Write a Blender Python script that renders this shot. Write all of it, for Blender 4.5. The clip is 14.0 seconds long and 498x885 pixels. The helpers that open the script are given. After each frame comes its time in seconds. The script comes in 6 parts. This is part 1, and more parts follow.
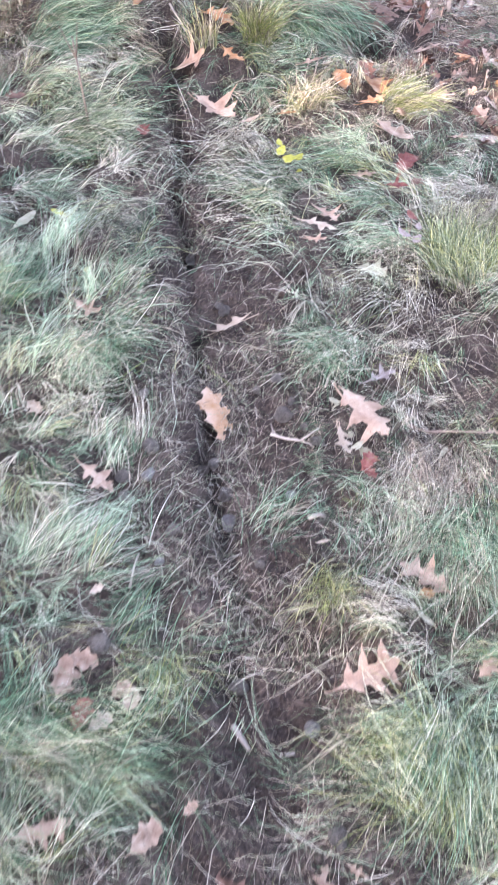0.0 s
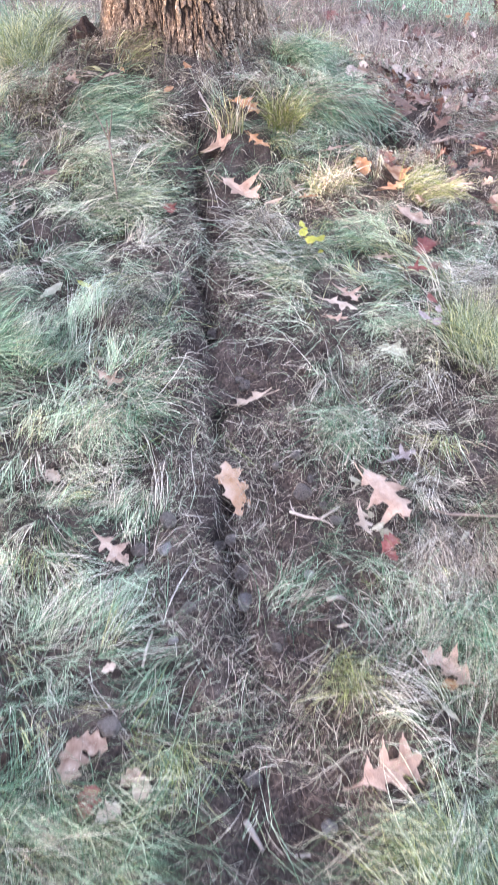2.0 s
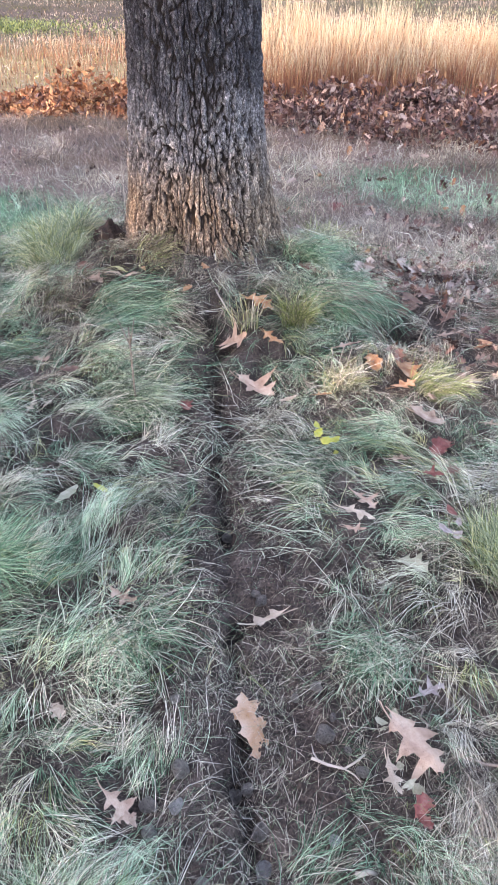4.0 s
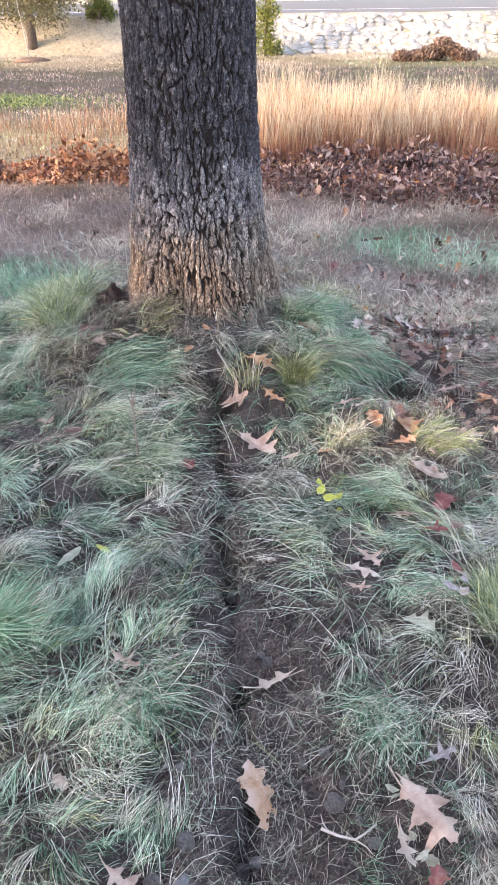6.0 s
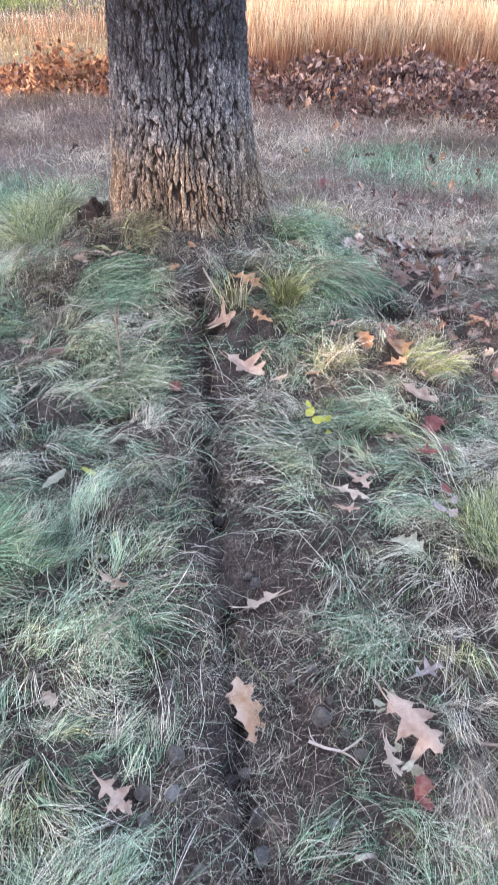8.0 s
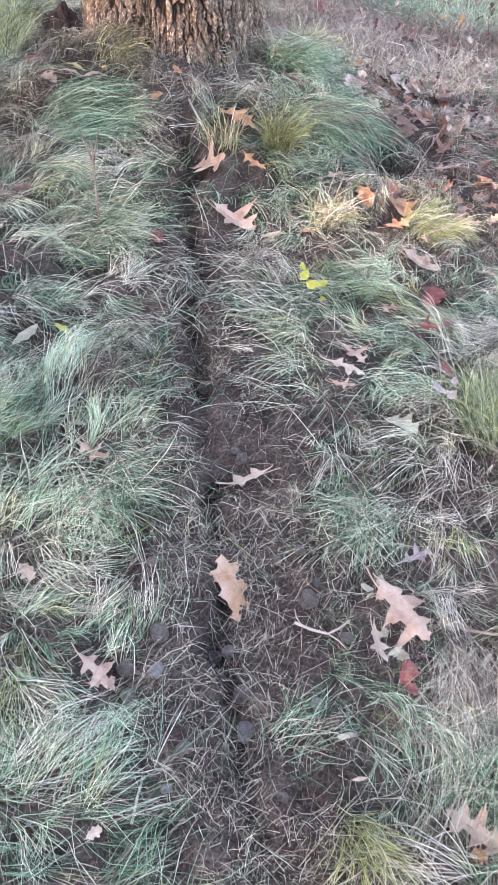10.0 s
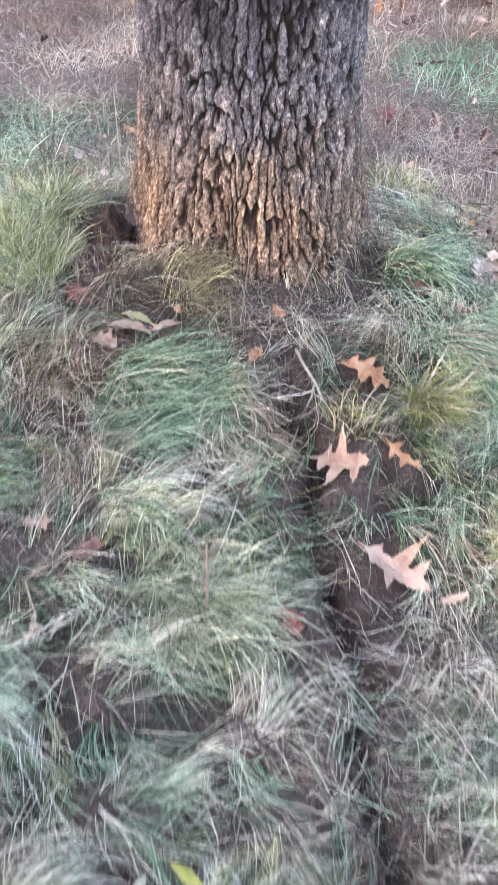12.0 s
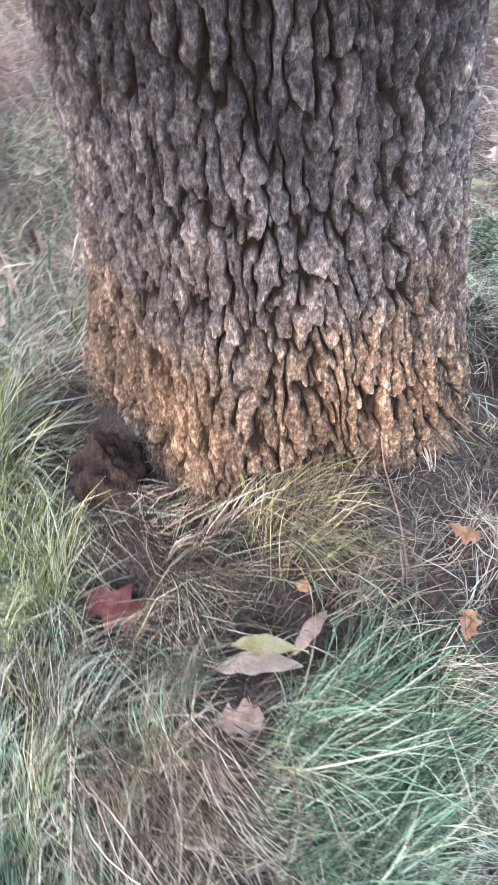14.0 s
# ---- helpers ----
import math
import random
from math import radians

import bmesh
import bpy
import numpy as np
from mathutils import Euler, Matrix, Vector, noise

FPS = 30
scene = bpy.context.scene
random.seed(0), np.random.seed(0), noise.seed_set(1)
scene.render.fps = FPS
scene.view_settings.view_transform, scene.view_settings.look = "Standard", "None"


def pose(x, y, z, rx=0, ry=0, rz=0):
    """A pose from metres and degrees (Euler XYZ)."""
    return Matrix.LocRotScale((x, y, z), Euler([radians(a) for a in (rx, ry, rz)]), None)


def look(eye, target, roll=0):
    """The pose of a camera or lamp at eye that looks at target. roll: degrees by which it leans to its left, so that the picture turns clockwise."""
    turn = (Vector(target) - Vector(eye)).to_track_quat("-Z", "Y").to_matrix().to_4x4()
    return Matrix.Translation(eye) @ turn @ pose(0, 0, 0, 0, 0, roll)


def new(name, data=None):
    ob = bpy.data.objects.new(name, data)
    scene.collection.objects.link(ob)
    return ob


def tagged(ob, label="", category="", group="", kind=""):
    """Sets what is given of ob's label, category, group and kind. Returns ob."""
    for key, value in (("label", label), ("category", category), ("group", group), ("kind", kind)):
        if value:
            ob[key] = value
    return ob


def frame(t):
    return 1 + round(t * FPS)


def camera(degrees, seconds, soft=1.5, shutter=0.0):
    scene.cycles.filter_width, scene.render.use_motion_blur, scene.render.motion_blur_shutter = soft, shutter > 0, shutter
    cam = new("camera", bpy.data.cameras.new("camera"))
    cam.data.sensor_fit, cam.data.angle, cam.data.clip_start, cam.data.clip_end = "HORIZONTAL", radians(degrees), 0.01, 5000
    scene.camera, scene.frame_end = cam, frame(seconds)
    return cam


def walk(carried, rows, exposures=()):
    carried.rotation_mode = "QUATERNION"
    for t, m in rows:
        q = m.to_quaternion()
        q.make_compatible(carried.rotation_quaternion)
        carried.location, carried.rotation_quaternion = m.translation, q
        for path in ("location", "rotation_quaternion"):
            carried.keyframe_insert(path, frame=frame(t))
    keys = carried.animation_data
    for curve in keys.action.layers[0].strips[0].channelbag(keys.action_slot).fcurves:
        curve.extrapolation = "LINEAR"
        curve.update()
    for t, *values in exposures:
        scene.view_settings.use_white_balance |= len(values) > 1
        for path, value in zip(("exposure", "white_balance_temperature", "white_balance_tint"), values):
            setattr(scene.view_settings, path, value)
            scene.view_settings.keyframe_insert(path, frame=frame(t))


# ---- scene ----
cam = camera(38.4, 14.0, soft=1.1, shutter=0.34)
PATH = [
    (0, (0.061, 0.167, 1.381), (0.028, 1.35, -0.231), -1.1),
    (0.5, (-0.022, -0.047, 1.375), (-0.043, 1.141, -0.234), 0.2),
    (1, (-0.028, -0.078, 1.406), (-0.049, 1.145, -0.176), 0.8),
    (1.5, (0.037, 0.018, 1.393), (0.006, 1.288, -0.152), 0.9),
    (2, (0.026, 0.192, 1.388), (-0.025, 1.518, -0.109), 0.3),
    (2.5, (-0.042, 0.356, 1.459), (-0.07, 1.758, 0.033), 1.0),
    (3, (-0.04, 0.381, 1.483), (-0.079, 1.879, 0.158), 1.1),
    (3.5, (-0.027, 0.385, 1.498), (-0.078, 1.934, 0.234), 1.1),
    (4, (-0.017, 0.373, 1.515), (-0.095, 1.956, 0.294), 0.4),
    (6.3, (-0.01, 0.374, 1.531), (-0.103, 2.048, 0.44), -0.9),
    (6.5, (-0.012, 0.372, 1.53), (-0.101, 2.047, 0.44), -0.8),
    (7, (-0.031, 0.38, 1.52), (-0.108, 2.043, 0.411), -0.6),
    (7.5, (-0.032, 0.396, 1.502), (-0.1, 2.021, 0.339), -0.4),
    (8, (-0.021, 0.402, 1.486), (-0.07, 1.955, 0.226), 0.1),
    (8.2, (-0.019, 0.407, 1.469), (-0.059, 1.92, 0.162), 0.3),
    (10.3, (-0.15, 0.593, 1.405), (-0.069, 1.857, -0.143), 7.6),
    (10.5, (-0.196, 0.685, 1.393), (-0.118, 1.964, -0.143), 7.8),
    (11, (-0.392, 1.046, 1.44), (-0.291, 2.343, -0.078), 8.4),
    (11.5, (-0.505, 1.389, 1.435), (-0.437, 2.669, -0.099), 5.7),
    (12, (-0.517, 1.83, 1.485), (-0.452, 3.114, -0.047), 3.4),
    (12.5, (-0.648, 2.235, 1.454), (-0.505, 3.541, -0.054), 2.1),
    (13, (-0.747, 2.55, 1.42), (-0.527, 3.781, -0.141), -0.1),
    (13.5, (-0.802, 2.861, 1.345), (-0.615, 3.94, -0.329), -2.7),
    (14, (-0.913, 3.076, 1.315), (-0.514, 4.083, -0.367), -3.0),
]
EXPOSURES = [(0.0, 3.12, 7580, 36), (2.2, 3.07, 7580, 36), (3.5, 2.68, 7480, 32), (4.2, 2.62, 7380, 29), (6.5, 2.56, 7280, 28), (8.0, 2.64, 7280, 29), (11.0, 2.90, 7580, 34), (12.2, 2.96, 7580, 33), (14.0, 3.02, 7650, 30)]
walk(cam, [(t, look(eye, target, roll)) for t, eye, target, roll in PATH], EXPOSURES)

# ---- world, sun and exposure ----
SUN_AZ = Vector((-0.87, -0.49, 0.0)).normalized()      # horizontal way towards the sun
SUN_EL = radians(21.0)
TO_SUN = Vector((SUN_AZ.x * math.cos(SUN_EL), SUN_AZ.y * math.cos(SUN_EL), math.sin(SUN_EL)))
world = bpy.data.worlds.new("world")
scene.world = world
world.use_nodes = True
wn, wl = world.node_tree.nodes, world.node_tree.links
sky = wn.new("ShaderNodeTexSky")
sky.sky_type, sky.sun_disc = "NISHITA", False
sky.sun_elevation, sky.sun_rotation = SUN_EL, math.atan2(TO_SUN.x, TO_SUN.y)
sky.air_density, sky.dust_density = 1.0, 1.5
wl.new(sky.outputs[0], wn["Background"].inputs["Color"])
wn["Background"].inputs["Strength"].default_value = 0.15
sun = new("sun", bpy.data.lights.new("sun", "SUN"))
sun.data.energy, sun.data.angle, sun.data.color = 1.05, radians(0.6), (1.0, 0.86, 0.68)
sun.matrix_world = look((0, 0, 30), Vector((0, 0, 30)) - TO_SUN)


# ---- numeric helpers ----
def lattice(ix, iy, seed):
    h = np.sin(ix * 127.1 + iy * 311.7 + seed * 74.7) * 43758.5453
    return h - np.floor(h)


def vnoise(x, y, seed=0):
    """Smooth value noise, 0 to 1, one cell a unit."""
    x, y = np.asarray(x, float), np.asarray(y, float)
    ix, iy = np.floor(x), np.floor(y)
    u, v = x - ix, y - iy
    u, v = u * u * (3 - 2 * u), v * v * (3 - 2 * v)
    a, b = lattice(ix, iy, seed), lattice(ix + 1, iy, seed)
    c, d = lattice(ix, iy + 1, seed), lattice(ix + 1, iy + 1, seed)
    return (a * (1 - u) + b * u) * (1 - v) + (c * (1 - u) + d * u) * v


def fbm(x, y, seed=0, octaves=4):
    total, amp, norm = 0, 1.0, 0.0
    for k in range(octaves):
        total = total + amp * vnoise(x * 2**k, y * 2**k, seed + 11 * k)
        norm, amp = norm + amp, amp * 0.5
    return total / norm


def smooth(a, b, v):
    t = np.clip((v - a) / (b - a), 0, 1)
    return t * t * (3 - 2 * t)


def bump_at(x, y, cx, cy, rx, ry):
    return np.exp(-(((x - cx) / rx) ** 2) - ((y - cy) / ry) ** 2)


# ---- the lie of the land ----
TRUNK = (-0.466, 4.04)
TREE_LEAN = 0.1156


def trench_x(y):
    wob = 0.06 * (vnoise(np.asarray(y, float) * 4.0, 0, 93) - 0.5) + 0.045 * (vnoise(np.asarray(y, float) * 13.0, 0, 94) - 0.5)
    return np.interp(y, [0.3, 0.75, 1.1, 1.65, 2.1, 2.95, 3.4], [0.06, 0.03, -0.08, -0.115, -0.18, -0.29, -0.33]) + wob


def bare(x, y):
    """How bare the soil lies along the trench, 0 to 1."""
    tx = trench_x(y)
    d = x - tx + (0.2 + 0.8 * smooth(2.3, 2.0, y)) * (0.11 * (fbm(x * 5, y * 5, 15, 3) - 0.5) + 0.05 * (fbm(x * 17, y * 17, 16, 2) - 0.5))
    width = np.interp(y, [0.2, 0.6, 1.0, 1.5, 1.9, 2.15, 2.3, 3.2, 3.5], [0.17, 0.18, 0.22, 0.29, 0.32, 0.14, 0.06, 0.055, 0.0])
    left = np.interp(y, [0.2, 0.6, 1.1, 1.6, 1.9, 2.2, 3.4], [0.12, 0.12, 0.15, 0.19, 0.10, 0.055, 0.05])
    e = np.where(d > 0, d / np.maximum(width, 1e-3), -d / np.maximum(left, 1e-3))
    wob = 0.55 * (fbm(x * 9, y * 9, 5, 3) - 0.5)
    m = 1 - smooth(0.55, 1.25, e + wob)
    m = np.maximum(m, bump_at(x, y, -0.25, 0.60, 0.08, 0.10))
    m = np.maximum(m, 0.9 * bump_at(x, y, 0.22, 0.30, 0.14, 0.16))
    m = np.maximum(m, 0.8 * bump_at(x, y, -0.20, 0.27, 0.10, 0.07))
    m = np.maximum(m, 0.8 * bump_at(x, y, 0.30, 2.62, 0.22, 0.10))
    m = np.maximum(m, 0.8 * bump_at(x, y, -1.05, 2.72, 0.22, 0.08))
    m = np.maximum(m, 0.9 * bump_at(x, y, -0.35, 3.55, 0.30, 0.09))
    return m * smooth(3.75, 3.45, y) * smooth(0.10, 0.26, y)


def land(x, y):
    """Height of the ground without its fine relief."""
    x, y = np.asarray(x, float), np.asarray(y, float)
    z = np.interp(y, [-400, -6, 0, 1, 2, 3, 3.6, 4.2, 5.5, 7.5, 10, 14, 24, 34, 36.6, 53, 80, 140, 500],
                  [0.2, 0.12, 0.04, 0.01, -0.015, -0.06, -0.11, -0.19, -0.42, -0.56, -0.75, -0.98, -1.24, -1.27, 0.05, 0.05, 1.2, 4.0, 6.0])
    z = z + 0.03 * smooth(-0.25, -0.9, x) * smooth(4, 2.5, y)
    z = z - 0.05 * smooth(0.35, 0.95, x) * smooth(1.4, 2.4, y) * smooth(9, 5, y)
    z = z + 0.04 * smooth(0.1, 0.35, x) * smooth(1.1, 0.7, y) * smooth(-1, 0, y)
    z = z + 0.31 * bump_at(x, y, -0.54, 3.92, 0.80, 0.78)
    z = z - 0.19 * bump_at(x, y, 0.50, 3.40, 0.17, 0.17)
    tx = trench_x(y)
    run = smooth(0.25, 0.5, y) * smooth(3.45, 3.2, y)
    wide = np.interp(y, [0.3, 1.0, 1.7, 2.0, 2.3], [0.10, 0.12, 0.13, 0.10, 0.05])
    z = z - run * 0.035 * np.exp(-(((x - tx - 0.4 * wide) / wide) ** 2))
    slit = np.interp(y, [0.3, 1.4, 1.9, 2.4, 3.3], [0.02, 0.085, 0.09, 0.11, 0.11]) * (0.12 + 0.88 * np.maximum(smooth(0.42, 0.60, vnoise(y * 6.5, 0 * y, 91)), smooth(1.8, 2.2, y)))
    z = z - run * slit * np.exp(-(((x - tx) / 0.026) ** 2))
    return z


def tussocks(x, y):
    """Mounds of old grass: how far up the mound (0 in the creases, 1 on top) and the way from its middle."""
    wx = x * 3.1 + 0.9 * (vnoise(x * 2.3, y * 2.3, 301) - 0.5)
    wy = y * 3.9 + 0.9 * (vnoise(x * 2.3, y * 2.3, 302) - 0.5)
    ix, iy = np.floor(wx), np.floor(wy)
    f1, f2 = np.full(np.shape(wx), 9.0), np.full(np.shape(wx), 9.0)
    ax, ay = np.zeros(np.shape(wx)), np.zeros(np.shape(wx))
    for du in (-1, 0, 1):
        for dv in (-1, 0, 1):
            px = ix + du + 0.1 + 0.8 * lattice(ix + du, iy + dv, 303)
            py = iy + dv + 0.1 + 0.8 * lattice(ix + du, iy + dv, 304)
            d = np.hypot(wx - px, wy - py)
            near = d < f1
            f2 = np.where(near, f1, np.minimum(f2, d))
            ax, ay = np.where(near, wx - px, ax), np.where(near, wy - py, ay)
            f1 = np.where(near, d, f1)
    return smooth(0.0, 0.75, f2 - f1), np.arctan2(ay, ax)


def ground(x, y):
    """Height of the ground with clods and hummocks."""
    x, y = np.asarray(x, float), np.asarray(y, float)
    near = smooth(8, 4, np.hypot(x, y - 2))
    z = land(x, y) + (0.05 * (fbm(x * 1.7, y * 1.7, 3, 3) - 0.5) + 0.02 * (fbm(x * 7, y * 7, 8, 3) - 0.5)) * smooth(60, 20, np.abs(y))
    b = bare(x, y) * near
    lawn_side = (0.045 + 0.035 * smooth(-0.2, -0.5, x)) * smooth(4.4, 3.7, y) * smooth(6, 3, np.abs(x))
    z = z + lawn_side * (tussocks(x, y)[0] - 0.6) * (1 - smooth(0.0, 0.4, b)) * smooth(0.05, 0.22, np.abs(x - trench_x(y)))
    z = z + b * ((0.045 + 0.03 * smooth(1.0, 0.8, y)) * (fbm(x * 16, y * 16, 21, 4) - 0.5) + 0.040 * np.abs(fbm(x * 38, y * 38, 31, 2) - 0.5))
    return z


def gz(x, y):
    return float(ground(x, y))


# ---- mesh helpers ----
def fast_mesh(name, verts, quads, mats=(), index=None, flat=False):
    me = bpy.data.meshes.new(name)
    verts, quads = np.asarray(verts, np.float32), np.asarray(quads, np.int32)
    k = quads.shape[1]
    me.vertices.add(len(verts))
    me.vertices.foreach_set("co", verts.ravel())
    me.loops.add(quads.size)
    me.loops.foreach_set("vertex_index", quads.ravel())
    me.polygons.add(len(quads))
    me.polygons.foreach_set("loop_start", np.arange(len(quads), dtype=np.int32) * k)
    for m in mats:
        me.materials.append(m)
    if index is not None:
        me.polygons.foreach_set("material_index", np.asarray(index, np.int32))
    me.polygons.foreach_set("use_smooth", np.full(len(quads), not flat))
    me.update(calc_edges=True)
    me.validate()
    return me


def part(name, data, material, parent, label=""):
    """A bmesh or mesh as one object under a thing or a part."""
    if isinstance(data, bmesh.types.BMesh):
        me = bpy.data.meshes.new(name)
        data.to_mesh(me)
        data.free()
        for p in me.polygons:
            p.use_smooth = True
    else:
        me = data
    if material is not None and not me.materials:
        me.materials.append(material)
    ob = new(name, me)
    ob.parent = parent
    return tagged(ob, label)


def thing(name, at, label, category, group="", kind=""):
    ob = new(name)
    ob.location = at
    ob.empty_display_size = 0.05
    return tagged(ob, label, category, group, kind)


def tube(points, radii, sides=8, bm=None):
    """A round tapered rod along points."""
    bm = bm or bmesh.new()
    points = [Vector(p) for p in points]
    rings = []
    side = None
    for i, p in enumerate(points):
        way = (points[min(i + 1, len(points) - 1)] - points[max(i - 1, 0)]).normalized()
        if side is None:
            side = way.cross(Vector((0, 0, 1)) if abs(way.z) < 0.9 else Vector((1, 0, 0))).normalized()
        side = (side - way * side.dot(way)).normalized()
        other = way.cross(side)
        rings.append([bm.verts.new(p + radii[i] * (math.cos(a) * side + math.sin(a) * other)) for a in (2 * math.pi * k / sides for k in range(sides))])
    for a, b in zip(rings, rings[1:]):
        for k in range(sides):
            bm.faces.new((a[k], a[(k + 1) % sides], b[(k + 1) % sides], b[k]))
    bm.faces.new(rings[0][::-1])
    bm.faces.new(rings[-1])
    return bm


# ---- materials ----
def material(name, rough=0.8, spec=0.3):
    m = bpy.data.materials.new(name)
    m.use_nodes = True
    b = m.node_tree.nodes["Principled BSDF"]
    b.inputs["Roughness"].default_value = rough
    b.inputs["Specular IOR Level"].default_value = spec
    return m, m.node_tree.nodes, m.node_tree.links, b


def ramp(n, stops, interpolation="LINEAR"):
    r = n.new("ShaderNodeValToRGB")
    r.color_ramp.interpolation = interpolation
    while len(r.color_ramp.elements) < len(stops):
        r.color_ramp.elements.new(0.5)
    for e, (p, c) in zip(r.color_ramp.elements, stops):
        e.position, e.color = p, (*c, 1)
    return r


def noise_node(n, l, scale, detail=4, rough=0.6, coords=None, distort=0.0):
    t = n.new("ShaderNodeTexNoise")
    t.inputs["Scale"].default_value, t.inputs["Detail"].default_value = scale, detail
    t.inputs["Roughness"].default_value, t.inputs["Distortion"].default_value = rough, distort
    if coords is not None:
        l.new(coords, t.inputs["Vector"])
    return t


def mix(n, l, fac, a, b, mode="MIX"):
    """Colours a and b, values or sockets, mixed by fac."""
    x = n.new("ShaderNodeMix")
    x.data_type, x.blend_type = "RGBA", mode
    for socket, value in ((x.inputs[0], fac), (x.inputs[6], a), (x.inputs[7], b)):
        if isinstance(value, bpy.types.NodeSocket):
            l.new(value, socket)
        elif isinstance(value, (int, float)):
            socket.default_value = value
        else:
            socket.default_value = (*value, 1)
    return x.outputs[2]


def bump(n, l, b, height, strength=0.4, distance=0.01):
    u = n.new("ShaderNodeBump")
    u.inputs["Strength"].default_value, u.inputs["Distance"].default_value = strength, distance
    l.new(height, u.inputs["Height"])
    l.new(u.outputs[0], b.inputs["Normal"])


def grass_material(name, stops, rough=0.6, see_through=0.25, locks=False):
    """Blades: each takes a colour of its own, paler towards dry flecks along it; in locks, the blades of one tuft keep together."""
    m, n, l, b = material(name, rough, 0.35)
    geo = n.new("ShaderNodeNewGeometry")
    r = ramp(n, stops)
    if locks:
        own = n.new("ShaderNodeAttribute")
        own.attribute_name = "tone"
        l.new(own.outputs["Fac"], r.inputs[0])
    else:
        l.new(geo.outputs["Random Per Island"], r.inputs[0])
    pos = n.new("ShaderNodeNewGeometry").outputs["Position"]
    patch = noise_node(n, l, 2.3, 3, 0.6, pos)
    fleck = noise_node(n, l, 45, 3, 0.6, pos)
    tone = ramp(n, [(0.3, (0.82, 0.88, 0.86)), (0.7, (1.28, 1.20, 1.06))])
    l.new(patch.outputs[0], tone.inputs[0])
    c = mix(n, l, 1.0, r.outputs[0], tone.outputs[0], "MULTIPLY")
    tone2 = ramp(n, [(0.35, (0.75, 0.75, 0.75)), (0.65, (1.2, 1.2, 1.15))])
    l.new(fleck.outputs[0], tone2.inputs[0])
    c = mix(n, l, 1.0, c, tone2.outputs[0], "MULTIPLY")
    l.new(c, b.inputs["Base Color"])
    b.inputs["Transmission Weight"].default_value = 0.0
    tr = n.new("ShaderNodeBsdfTranslucent")
    l.new(c, tr.inputs["Color"])
    ms = n.new("ShaderNodeMixShader")
    ms.inputs[0].default_value = see_through
    l.new(b.outputs[0], ms.inputs[1])
    l.new(tr.outputs[0], ms.inputs[2])
    l.new(ms.outputs[0], n["Material Output"].inputs["Surface"])
    return m


GREEN = grass_material("fescue_green", [(0.0, (0.018, 0.032, 0.017)), (0.4, (0.095, 0.155, 0.085)), (0.7, (0.36, 0.46, 0.31)), (1.0, (0.80, 0.84, 0.66))], 0.45, 0.12, True)
TEAL = grass_material("fescue_blue_green", [(0.0, (0.016, 0.050, 0.028)), (0.4, (0.085, 0.225, 0.130)), (0.75, (0.29, 0.52, 0.35)), (1.0, (0.66, 0.82, 0.63))], 0.45, 0.12, True)
YELLOW_GREEN = grass_material("grass_yellow_green", [(0.0, (0.09, 0.13, 0.035)), (0.5, (0.33, 0.39, 0.15)), (1.0, (0.76, 0.74, 0.44))], 0.5, 0.15, True)
STRAW = grass_material("grass_straw", [(0.0, (0.06, 0.045, 0.035)), (0.4, (0.34, 0.295, 0.235)), (0.75, (0.68, 0.625, 0.53)), (1.0, (0.95, 0.91, 0.83))], 0.45, 0.12, True)
BROWNED = grass_material("grass_browned", [(0.0, (0.04, 0.030, 0.023)), (0.5, (0.165, 0.125, 0.098)), (0.85, (0.36, 0.29, 0.225)), (1.0, (0.64, 0.56, 0.45))], 0.6, 0.1, True)
MAUVE = grass_material("grass_dry_mauve", [(0.0, (0.13, 0.092, 0.084)), (0.5, (0.39, 0.308, 0.278)), (1.0, (0.76, 0.665, 0.60))], 0.6, 0.25, True)


def tall_material():
    """Tall dead grass: rust-red leaves below, bleached plumes above, each plant its own shade."""
    m, n, l, b = material("tall_grass_bleached", 0.6, 0.3)
    at = n.new("ShaderNodeAttribute")
    at.attribute_name = "along"
    geo = n.new("ShaderNodeNewGeometry")
    add = n.new("ShaderNodeMath")
    add.operation = "MULTIPLY_ADD"
    l.new(geo.outputs["Random Per Island"], add.inputs[0])
    add.inputs[1].default_value = 0.40
    l.new(at.outputs["Fac"], add.inputs[2])
    r = ramp(n, [(0.10 / 1.45, (0.14, 0.068, 0.055)), (0.46 / 1.45, (0.28, 0.122, 0.076)), (0.72 / 1.45, (0.35, 0.215, 0.120)), (0.90 / 1.45, (0.45, 0.375, 0.245)), (1.25 / 1.45, (0.62, 0.57, 0.44))])
    mr = n.new("ShaderNodeMapRange")
    mr.inputs["From Max"].default_value = 1.45
    l.new(add.outputs[0], mr.inputs["Value"])
    l.new(mr.outputs[0], r.inputs[0])
    l.new(r.outputs[0], b.inputs["Base Color"])
    return m


TALL = tall_material()
RUST = grass_material("grass_rust", [(0.0, (0.12, 0.055, 0.045)), (0.5, (0.29, 0.125, 0.075)), (1.0, (0.42, 0.23, 0.13))], 0.6, 0.2)


